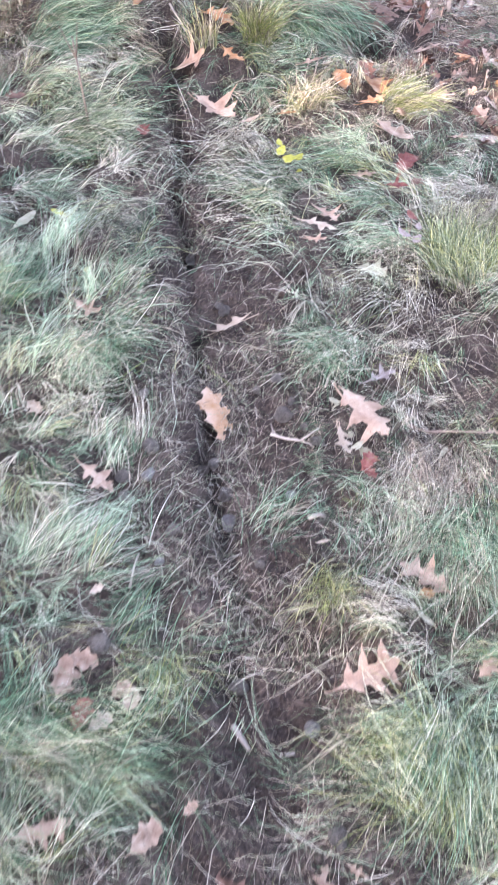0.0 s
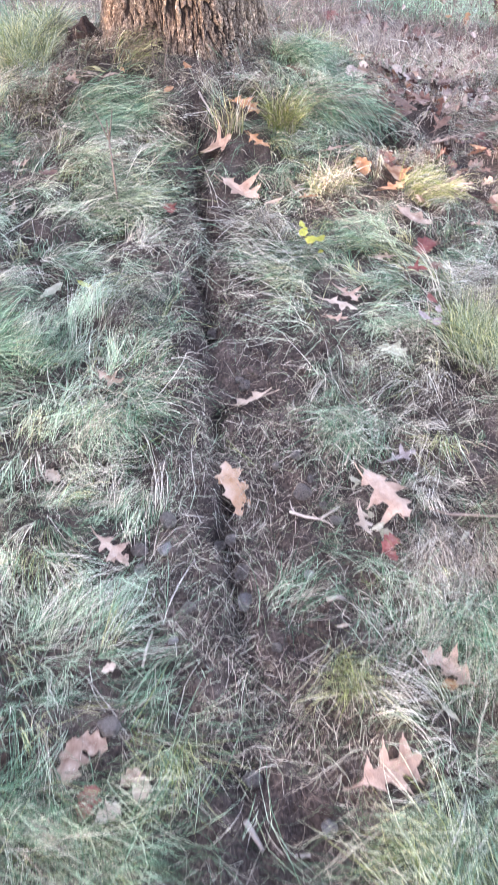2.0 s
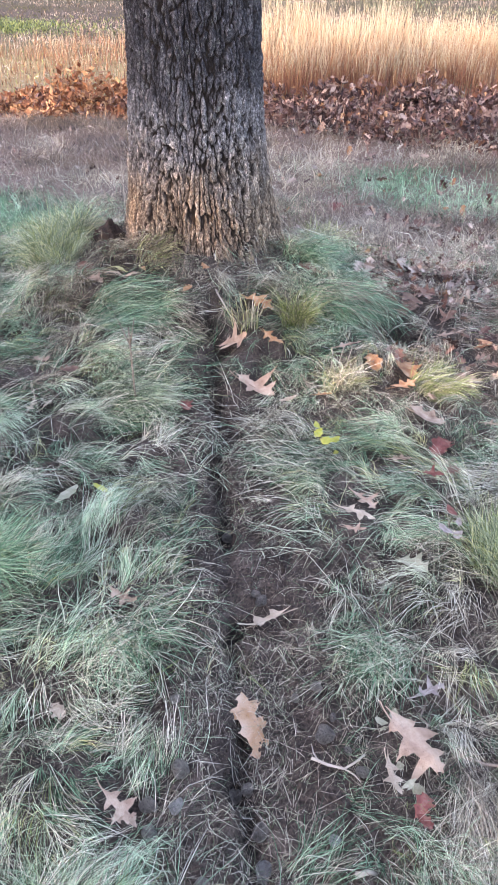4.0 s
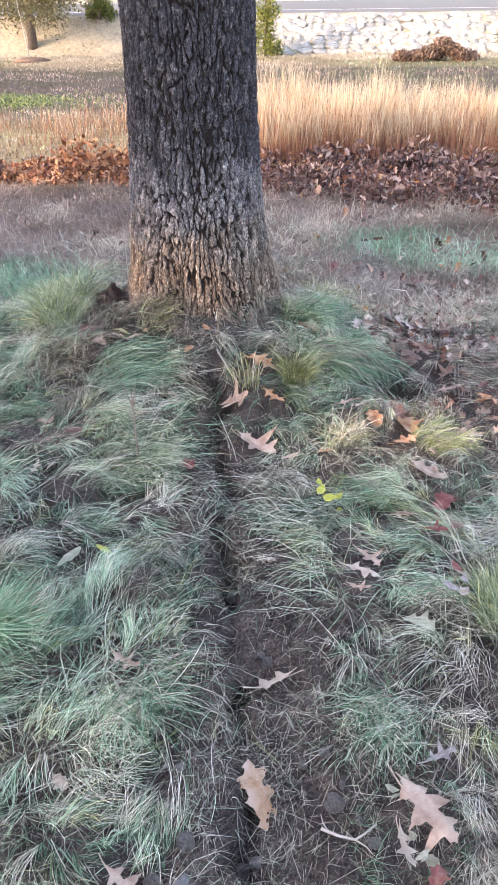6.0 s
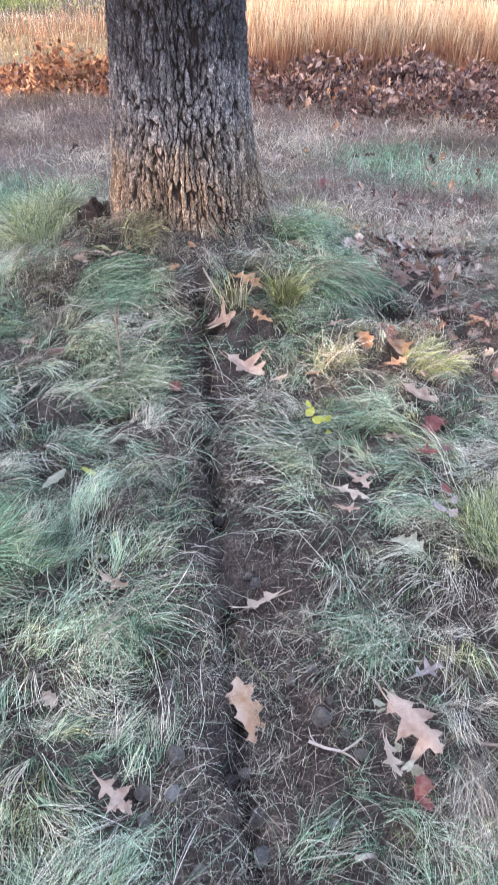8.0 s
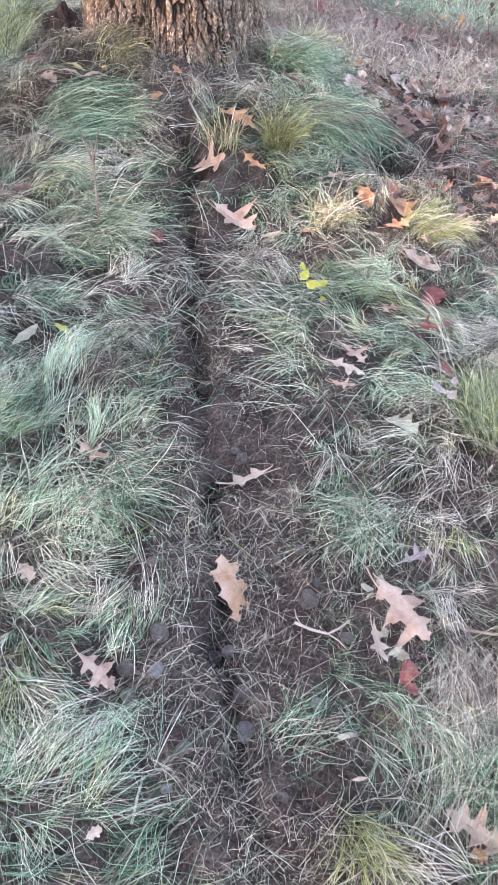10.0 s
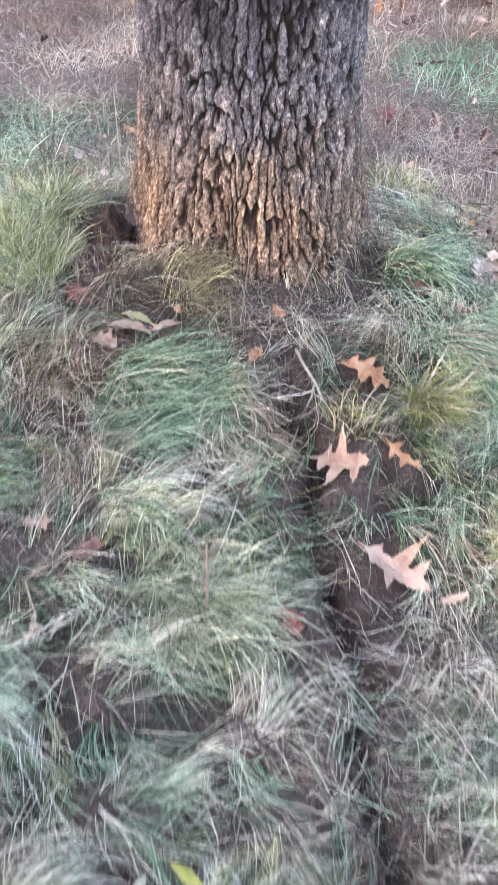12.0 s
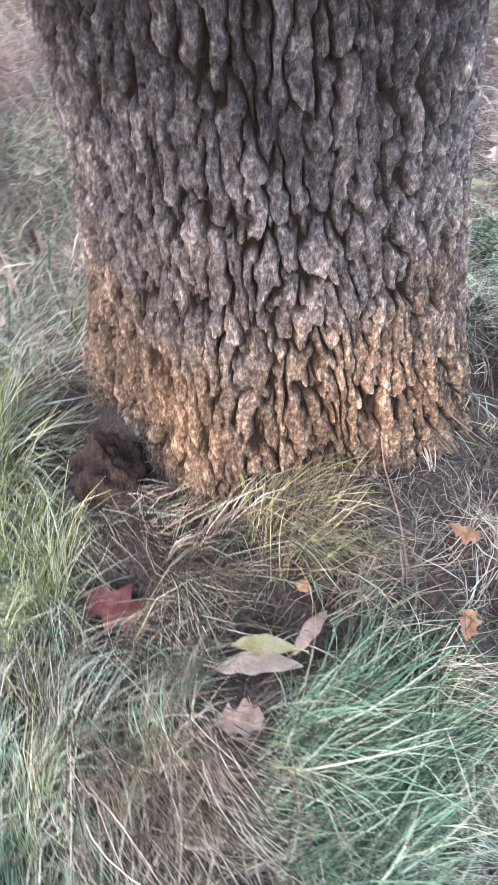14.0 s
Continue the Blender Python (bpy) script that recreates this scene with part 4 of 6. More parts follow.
oak_leaf(0.264, 2.997, 15, 0.120, LEAF_TAN, "b", 0.04)
oak_leaf(0.506, 3.301, -3, 0.130, LEAF_SAGE, "b", 0.05)
oak_leaf(0.491, 2.887, -78, 0.153, LEAF_ORANGE, "c", 0.04)
oak_leaf(0.361, 2.903, -73, 0.106, LEAF_ORANGE, "c", 0.04)
oak_leaf(0.461, 2.726, 24, 0.115, LEAF_ORANGE, "a", 0.04)
oak_leaf(0.758, 3.330, -10, 0.140, LEAF_TAN, "b", 0.05)
oak_leaf(0.892, 3.238, -48, 0.075, LEAF_ORANGE, "c", 0.04)
oak_leaf(0.524, 2.539, -22, 0.142, LEAF_TAN, "c", 0.04)
oak_leaf(0.150, 2.633, 26, 0.085, LEAF_ORANGE, "b", 0.04)
oak_leaf(0.400, 2.284, 6, 0.087, LEAF_TAN, "b", 0.04)
oak_leaf(0.555, 2.375, 60, 0.114, LEAF_RED, "c", 0.04)
oak_leaf(0.485, 2.162, -5, 0.075, LEAF_RED, "a", 0.04)
oak_leaf(0.558, 2.196, 43, 0.064, LEAF_BROWN, "c", 0.04)
oak_leaf(0.748, 2.513, -20, 0.065, LEAF_TAN, "b", 0.04)
oak_leaf(0.261, 2.052, -57, 0.132, LEAF_TAN, "b", 0.04)
oak_leaf(0.229, 1.963, -27, 0.127, LEAF_PALE, "b", 0.04)
oak_leaf(0.216, 1.887, -17, 0.074, LEAF_TAN, "b", 0.04)
oak_leaf(0.374, 1.780, -33, 0.097, LEAF_SAGE, "c", 0.04)
oak_leaf(-0.836, 2.704, 52, 0.082, LEAF_BROWN, "c", 0.04)
oak_leaf(-0.362, 2.556, -63, 0.073, LEAF_RED, "c", 0.04)
oak_leaf(-0.410, 1.598, -29, 0.100, LEAF_TAN, "b", 0.04)
oak_leaf(-0.033, 1.592, 200, 0.150, LEAF_PALE, "b", 0.030)
oak_leaf(-0.048, 1.285, 118, 0.195, LEAF_PALE_ORANGE, "a", 0.045)
oak_leaf(0.363, 1.376, 25, 0.090, LEAF_LILAC, "b", 0.04)
oak_leaf(0.298, 1.220, -54, 0.178, LEAF_TAN, "a", 0.04)
oak_leaf(0.247, 1.147, -80, 0.099, LEAF_PALE, "b", 0.04)
oak_leaf(-0.502, 1.284, -39, 0.051, LEAF_PALE, "c", 0.04)
oak_leaf(-0.318, 1.069, -35, 0.114, LEAF_TAN, "b", 0.04)
oak_leaf(0.302, 1.052, -43, 0.037, LEAF_RED, "c", 0.04)
oak_leaf(-0.986, 3.608, -48, 0.118, LEAF_RED, "c", 0.04)
oak_leaf(0.247, 3.624, -59, 0.074, LEAF_RED, "c", 0.04)
oak_leaf(0.233, 3.353, -34, 0.059, LEAF_RED, "c", 0.04)
oak_leaf(-0.441, 3.300, 52, 0.055, LEAF_ORANGE, "c", 0.04)
oak_leaf(0.260, 0.602, 25, 0.141, LEAF_TAN, "a", 0.04)
oak_leaf(0.398, 0.805, 144, 0.124, LEAF_TAN, "a", 0.04)
oak_leaf(0.391, 0.768, 15, 0.036, LEAF_ORANGE, "s", 0.04)
oak_leaf(0.543, 0.940, 30, 0.086, LEAF_TAN, "a", 0.04)
oak_leaf(0.609, 1.192, 13, 0.045, LEAF_TAN, "b", 0.04)
oak_leaf(-0.300, 0.345, 16, 0.106, LEAF_TAN, "a", 0.04)
oak_leaf(-0.124, 0.335, 47, 0.064, LEAF_TAN, "c", 0.04)
oak_leaf(-0.056, 0.383, 41, 0.030, LEAF_TAN, "c", 0.012)
oak_leaf(0.010, 0.271, -22, 0.079, LEAF_BROWN, "a", 0.012)
oak_leaf(0.116, 0.247, -22, 0.059, LEAF_TAN, "c", 0.012)
oak_leaf(0.159, 0.269, 71, 0.072, LEAF_TAN, "b", 0.012)
oak_leaf(0.218, 0.293, -30, 0.041, LEAF_TAN, "b", 0.012)
oak_leaf(-0.303, 1.045, 20, 0.061, LEAF_TAN, "b", 0.04)
oak_leaf(-0.307, 0.603, 86, 0.081, LEAF_TAN, "c", 0.012)
oak_leaf(-0.278, 0.637, -11, 0.063, LEAF_TAN, "c", 0.012)
oak_leaf(-0.263, 0.532, 77, 0.062, LEAF_RED, "c", 0.012)
oak_leaf(-0.222, 0.514, 36, 0.047, LEAF_PALE, "c", 0.04)
oak_leaf(-0.197, 0.578, 46, 0.043, LEAF_TAN, "c", 0.012)
oak_leaf(-0.173, 0.558, 84, 0.048, LEAF_PALE, "s", 0.04)
oak_leaf(-0.268, 0.775, 38, 0.030, LEAF_PALE, "c", 0.04)
oak_leaf(0.303, 1.083, 55, 0.057, LEAF_RED, "c", 0.04)
oak_leaf(0.478, 0.613, 40, 0.047, LEAF_TAN, "c", 0.04)
oak_leaf(-0.123, 3.312, -28, 0.169, LEAF_ORANGE, "a", 0.04)
oak_leaf(-0.517, 2.761, -3, 0.079, LEAF_TAN, "a", 0.04)
oak_leaf(-0.859, 3.316, -20, 0.079, LEAF_TAN, "c", 0.04)
oak_leaf(-0.373, 3.435, -48, 0.055, LEAF_ORANGE, "c", 0.04)
oak_leaf(-0.666, 3.476, -43, 0.031, LEAF_ORANGE, "s", 0.04)
oak_leaf(0.098, 3.708, -9, 0.155, LEAF_RED, "a", 0.04)
oak_leaf(-0.938, 2.532, 77, 0.073, LEAF_PALE, "b", 0.04)
oak_leaf(-0.886, 2.541, 72, 0.064, LEAF_PALE, "b", 0.04)
oak_leaf(0.598, 3.662, -46, 0.196, LEAF_BROWN, "a", 0.04)
oak_leaf(0.699, 3.745, -80, 0.200, LEAF_BROWN, "b", 0.04)
oak_leaf(0.593, 3.558, 36, 0.132, LEAF_BROWN, "c", 0.04)
oak_leaf(0.782, 3.526, 50, 0.139, LEAF_BROWN, "a", 0.04)
oak_leaf(1.006, 3.631, -58, 0.115, LEAF_BROWN, "b", 0.04)
oak_leaf(0.881, 3.054, 21, 0.090, LEAF_BROWN, "a", 0.04)
oak_leaf(0.746, 2.870, -17, 0.125, LEAF_TAN, "b", 0.04)
oak_leaf(1.066, 5.591, -51, 0.166, LEAF_TAN, "a", 0.04)
oak_leaf(0.545, 5.968, -17, 0.139, LEAF_BROWN, "a", 0.04)
oak_leaf(0.521, 4.588, -35, 0.099, LEAF_YELLOW_SAGE, "s", 0.04)
oak_leaf(0.819, 4.889, -22, 0.171, LEAF_TAN, "b", 0.04)
oak_leaf(0.373, 5.907, 78, 0.152, LEAF_RED, "c", 0.04)
oak_leaf(-1.471, 5.756, -23, 0.128, LEAF_TAN, "a", 0.04)
oak_leaf(-1.057, 5.529, -54, 0.150, LEAF_ORANGE, "a", 0.04)
oak_leaf(-2.662, 8.294, 73, 0.200, LEAF_PALE, "b", 0.04)
oak_leaf(-0.962, 2.779, 2, 0.075, LEAF_TAN, "a", 0.04)
oak_leaf(0.224, 0.200, 1, 0.113, LEAF_TAN, "a", 0.04)
oak_leaf(0.332, 0.085, 25, 0.072, LEAF_TAN, "a", 0.04)
oak_leaf(-0.545, 0.653, 20, 0.190, LEAF_TAN, "a", 0.05)
oval_leaf(0.019, 2.613, 13, 0.072, LEAF_PALE, 0.04)
oval_leaf(-0.666, 2.006, 66, 0.112, LEAF_SAGE, 0.04)
oval_leaf(-0.567, 2.053, -34, 0.080, LEAF_YELLOW, 0.04)
oval_leaf(-0.471, 1.714, -1, 0.053, LEAF_SAGE, 0.04)
oval_leaf(0.243, 1.255, 32, 0.025, LEAF_SAGE, 0.04)
oval_leaf(0.283, 1.119, 46, 0.025, LEAF_SAGE, 0.04)
oval_leaf(0.372, 0.701, 135, 0.044, LEAF_SAGE, 0.04)
oval_leaf(0.453, 0.941, 51, 0.049, LEAF_SAGE, 0.04)
oval_leaf(0.485, 1.136, 51, 0.040, LEAF_SAGE, 0.04)
oval_leaf(-0.775, 3.400, 150, 0.115, LEAF_YELLOW_SAGE, 0.075)
oval_leaf(-0.798, 3.381, -26, 0.150, LEAF_PALE, 0.04)
oval_leaf(-0.691, 3.398, 28, 0.100, LEAF_TAN, 0.04)
oval_leaf(0.192, 0.880, 7, 0.029, LEAF_PALE, 0.04)
oval_leaf(0.280, 1.125, 33, 0.039, LEAF_SAGE, 0.04)
oval_leaf(-0.003, 0.196, 69, 0.091, LEAF_SAGE, 0.012)
oval_leaf(-0.023, 0.192, 73, 0.046, LEAF_YELLOW_SAGE, 0.04)


# ---- stones, twigs, stalks and seedlings ----
STONES = [rock_mesh("stone", 500 + k, STONE, 0.75, 3, True) for k in range(5)]
PALE_STONES = [rock_mesh("stone", 520 + k, STONE_PALE, 0.55, 2, True) for k in range(2)]


def stone(x, y, size, label, pale=False):
    g = random.Random(int(x * 1000) + int(y * 777))
    ob = new("stone", g.choice(PALE_STONES if pale else STONES))
    ob.matrix_world = Matrix.Translation((x, y, gz(x, y) + size * 0.38)) @ Euler((g.uniform(-0.3, 0.3), g.uniform(-0.3, 0.3), g.uniform(0, 6))).to_matrix().to_4x4() @ Matrix.Diagonal((size * g.uniform(0.9, 1.2), size, size, 1))
    tagged(ob, label, "stone", "stones in the soil")


stone(-0.25, 0.668, 0.046, "grey-brown stone bedded in soil beside leaves")
stone(0.114, 1.256, 0.048, "round grey-brown stone half sunk in soil")
stone(-0.158, 1.976, 0.046, "smooth grey stone in the trench")
stone(-0.045, 1.671, 0.040, "round grey-brown stone in the trench")
stone(-0.082, 1.146, 0.036, "dark stone in the trench")
stone(-0.050, 1.150, 0.034, "dark stone in the trench")
stone(0.099, 1.387, 0.034, "small rough stone on bare soil")
stone(0.60, 2.29, 0.036, "pale blue-grey pebble among leaves", True)
stone(-0.01, 0.985, 0.050, "pale flat stone in thin grass", True)
stone(0.129, 1.032, 0.028, "pale blue-grey pebble on bare soil", True)
stone(-0.26, 1.085, 0.042, "grey stone at the soil's edge")
stone(-0.196, 1.075, 0.040, "pale grey stone on bare soil", True)
stone(-0.247, 1.030, 0.036, "grey stone at the soil's edge")
stone(-0.20, 1.155, 0.044, "flat grey-brown stone in thin grass")
stone(0.195, 1.165, 0.032, "dark stone beside a leaf")
stone(0.02, 0.60, 0.040, "dark stone caked with soil")
stone(0.155, 0.52, 0.034, "pale stone among straw", True)
stone(-0.02, 1.06, 0.040, "dark stone sunk in soil")
stone(0.135, 1.30, 0.022, "small grey-brown stone on bare soil")
stone(0.165, 1.225, 0.026, "small grey-brown stone on bare soil")
stone(0.05, 1.37, 0.024, "small grey-brown stone on bare soil")
stone(-0.27, 1.20, 0.024, "small grey-brown stone on bare soil")
stone(-0.235, 1.33, 0.028, "small grey-brown stone on bare soil")
stone(-0.30, 1.46, 0.022, "small grey-brown stone on bare soil")
stone(-0.13, 0.93, 0.030, "small grey-brown stone in thin grass")
stone(-0.155, 0.86, 0.024, "small pale stone in thin grass", True)
stone(0.06, 0.86, 0.022, "small grey-brown stone in thin grass")
stone(-0.06, 1.70, 0.026, "small grey-brown stone in the trench")
stone(0.19, 0.34, 0.036, "dark round stone on bare soil")


def clods(k):
    """Crumbs of soil."""
    p = scatter(k, -0.6, 0.6, 0.1, 3.2, lambda x, y: np.where(bare(x, y) > 0.45, 1.0, 0.0))
    base = np.array([tuple(v.co) for v in rock_mesh("crumb", 700, SOIL, 0.8, 1).vertices])
    src = bpy.data.meshes["crumb"]
    tri = np.array([tuple(f.vertices) for f in src.polygons])
    s = rng.uniform(0.003, 0.010, k) * np.where(rng.random(k) < 0.07, 2.6, 1.0)
    a = rng.uniform(0, 6.283, k)
    x = base[None, :, 0] * np.cos(a)[:, None] - base[None, :, 1] * np.sin(a)[:, None]
    y = base[None, :, 0] * np.sin(a)[:, None] + base[None, :, 1] * np.cos(a)[:, None]
    v = np.stack([x, y, base[None, :, 2] * np.ones_like(x)], -1) * s[:, None, None] * rng.uniform(0.7, 1.3, (k, 1, 3))
    v = v + np.stack([p[:, 0], p[:, 1], ground(p[:, 0], p[:, 1]) + 0.2 * s], 1)[:, None]
    q = (tri[None] + (np.arange(k) * len(base))[:, None, None]).reshape(-1, 3)
    tagged(new("soil_crumbs", fast_mesh("soil_crumbs", v.reshape(-1, 3), q, [SOIL], flat=True)), "loose crumbs of dark soil along the trench", "soil", kind="stuff")


clods(6500)


def twig(points, radius, mat, label, forks=()):
    """A stick laid over the ground at the given heights above it."""
    base = Vector((points[0][0], points[0][1], gz(*points[0][:2])))
    ob = thing("twig", base, label, "twig")
    pts = [Vector((x, y, gz(x, y) + h)) - base for x, y, h in points]
    part("stick", tube(pts, [radius * (1 - 0.5 * i / len(pts)) for i in range(len(pts))], 7), mat, ob)
    for fork in forks:
        fp = [Vector((x, y, gz(x, y) + h)) - base for x, y, h in fork]
        part("fork", tube(fp, [radius * 0.6, radius * 0.45, radius * 0.25][: len(fp)], 6), mat, ob)


twig([(0.223, 1.355, 0.014), (0.235, 1.39, 0.02), (0.255, 1.419, 0.016), (0.30, 1.425, 0.02), (0.345, 1.423, 0.015)], 0.0038, TWIG_PALE, "bent pale twig lying in grass")
twig([(0.085, 1.205, 0.012), (0.12, 1.19, 0.014), (0.155, 1.178, 0.015), (0.175, 1.185, 0.018), (0.20, 1.205, 0.02)], 0.0036, TWIG_PALE, "forked pale twig on bare soil", [[(0.155, 1.178, 0.015), (0.175, 1.155, 0.018), (0.185, 1.14, 0.018)], [(0.10, 1.20, 0.012), (0.09, 1.22, 0.015), (0.085, 1.235, 0.016)]])
twig([(0.33, 1.24, 0.02), (0.345, 1.28, 0.03), (0.335, 1.31, 0.028), (0.36, 1.36, 0.03)], 0.003, TWIG, "thin crooked grey twig beside a leaf")
twig([(0.011, 0.525, 0.012), (0.025, 0.508, 0.014), (0.042, 0.488, 0.012)], 0.006, TWIG_PALE, "broken pale wood chip on bare soil")
twig([(0.165, 0.965, 0.012), (0.19, 0.972, 0.013), (0.205, 0.975, 0.012)], 0.006, TWIG_PALE, "short pale wood chip on soil")
twig([(0.10, 0.476, 0.010), (0.115, 0.482, 0.011), (0.125, 0.483, 0.010)], 0.004, TWIG_PALE, "short pale stick on soil")
twig([(0.40, 1.21, 0.03), (0.46, 1.205, 0.035), (0.53, 1.185, 0.04), (0.60, 1.18, 0.04)], 0.004, TWIG, "long thin twig over dry grass")
twig([(-0.48, 3.43, 0.03), (-0.47, 3.50, 0.06), (-0.46, 3.58, 0.09), (-0.465, 3.60, 0.16)], 0.002, TWIG, "dead stem leaning by the oak")
twig([(-0.32, 3.36, 0.03), (-0.30, 3.30, 0.035), (-0.27, 3.25, 0.03), (-0.25, 3.20, 0.02)], 0.005, TWIG_PALE, "pale forked root scrap near the trench", [[(-0.27, 3.25, 0.03), (-0.28, 3.21, 0.03), (-0.30, 3.18, 0.025)]])
twig([(-0.21, 0.80, 0.02), (-0.205, 0.84, 0.03), (-0.20, 0.88, 0.02)], 0.003, TWIG_PALE, "short pale straw stub")


def stem(x, y, high, lean_x, lean_y, mat, label, radius=0.0016, tops=()):
    ob = thing("dead_weed", (x, y, gz(x, y) - 0.01), label, "weed", "dead weeds")
    part("stalk", tube([(0, 0, 0), (lean_x * 0.4, lean_y * 0.4, high * 0.5), (lean_x, lean_y, high)], [radius, radius * 0.9, radius * 0.6], 5), mat, ob)
    for dx, dy, dz in tops:
        part("branch", tube([(lean_x * 0.8, lean_y * 0.8, high * 0.8), (lean_x + dx, lean_y + dy, high + dz)], [radius * 0.7, radius * 0.4], 5), mat, ob)


stem(-0.55, 2.56, 0.36, 0.0, 0.01, TWIG, "upright brown stem forked at its top", 0.0042, [(0.025, 0, 0.04), (-0.035, 0, 0.03)])
stem(0.215, 2.86, 0.16, 0.03, 0.02, TWIG_PALE, "upright straw stem in golden grass")
stem(0.19, 2.84, 0.13, 0.0, 0.02, TWIG_PALE, "upright straw stem in golden grass")
stem(0.25, 2.88, 0.12, 0.02, 0.0, TWIG_PALE, "upright straw stem in golden grass")
stem(-0.33, 3.45, 0.28, 0.06, 0.02, TWIG, "thin dead stem before the oak", 0.0018)
stem(-0.18, 3.36, 0.22, 0.02, 0.03, TWIG, "thin dead stem before the oak", 0.0018)
stem(-0.50, 3.40, 0.20, -0.02, 0.03, TWIG, "thin dead stem before the oak", 0.0018)
stem(0.55, 3.10, 0.26, 0.10, 0.05, TWIG_PALE, "slanting dead stem over the hollow", 0.0018)
stem(0.68, 3.25, 0.30, 0.10, 0.06, TWIG, "slanting dead stem over the hollow", 0.0018)
stem(0.50, 4.2, 0.35, 0.10, 0.10, TWIG, "thin dead stem in the meadow", 0.0024)
stem(0.95, 4.6, 0.45, 0.03, 0.06, TWIG, "tall thin dead stem in the meadow", 0.0026)
stem(-0.95, 4.45, 0.40, 0.0, 0.03, TWIG_PALE, "tall pale stem beside the oak", 0.0024)
stem(-1.75, 5.5, 0.42, -0.12, 0.10, TWIG, "slanting dark stem in the meadow", 0.003)
stem(-1.40, 5.2, 0.32, 0.05, 0.05, TWIG, "thin dead stem in the meadow", 0.0026)


def seedling(x, y, label, mat, leaves, high, stalk=None):
    """A small plant: a stalk and a few simple leaves."""
    ob = thing("seedling", (x, y, gz(x, y)), label, "plant")
    part("stalk", tube([(0, 0, 0), (0.004, 0, high * 0.6), (0.0, 0.004, high)], [0.0018, 0.0014, 0.001], 5), stalk or TWIG, ob)
    for dx, dy, dz, turn, size in leaves:
        lf = new("leaf", leaf_mesh("s", 1, mat))
        lf.parent = ob
        lf.matrix_basis = Matrix.Translation((dx, dy, dz)) @ Euler((0.25, -0.25, radians(turn))).to_matrix().to_4x4() @ Matrix.Scale(size, 4)


seedling(0.135, 2.345, "small yellow-green seedling in grass", LEAF_YELLOW, [(0.02, -0.01, 0.07, -30, 0.055), (-0.01, 0.02, 0.08, 60, 0.045), (0.05, 0.0, 0.07, 40, 0.035), (0.05, -0.05, 0.05, -80, 0.03), (-0.015, 0.05, 0.09, 110, 0.035)], 0.08)
seedling(0.47, 1.83, "red-stemmed seedling with lilac leaves", LEAF_LILAC, [(0.0, 0.03, 0.09, 150, 0.05), (0.035, 0.02, 0.08, 40, 0.035), (0.04, 0.05, 0.10, 80, 0.03)], 0.10)
seedling(0.495, 1.92, "small red leaf on a thin stem", LEAF_RED, [(0.0, 0.0, 0.09, 130, 0.045)], 0.09)
seedling(-0.463, 2.69, "tiny yellow-green leaf in grass", LEAF_YELLOW, [(0, 0, 0.04, 20, 0.03)], 0.03)
seedling(-0.445, 1.80, "tiny green leaf in grass", LEAF_YELLOW_SAGE, [(0, 0, 0.05, 20, 0.025)], 0.04)
seedling(0.26, 1.28, "bramble sprig with pale green leaves over a fallen leaf", LEAF_SAGE, [(-0.02, 0.0, 0.045, 170, 0.032), (0.01, 0.015, 0.05, 80, 0.03), (0.012, -0.10, 0.04, -80, 0.025), (0.045, -0.145, 0.035, -30, 0.035)], 0.045)


def root_stub():
    x, y = -0.92, 3.84
    ob = thing("root_stub", (x, y, gz(x, y)), "dark broken root stub beside the oak's foot", "root")
    bm = rock(61, 1.0, 4)
    for v in bm.verts:
        n3 = noise.fractal(v.co * 5, 0.9, 2.0, 5)
        v.co = Vector((v.co.x * 0.17, v.co.y * 0.15, v.co.z * 0.22 + 0.03)) * (1 + 0.30 * n3)
        if v.co.z > 0.10:
            v.co.z = 0.10 + 0.05 * noise.noise(v.co * 40)
    part("wood", bm, ROTTEN, ob)


root_stub()


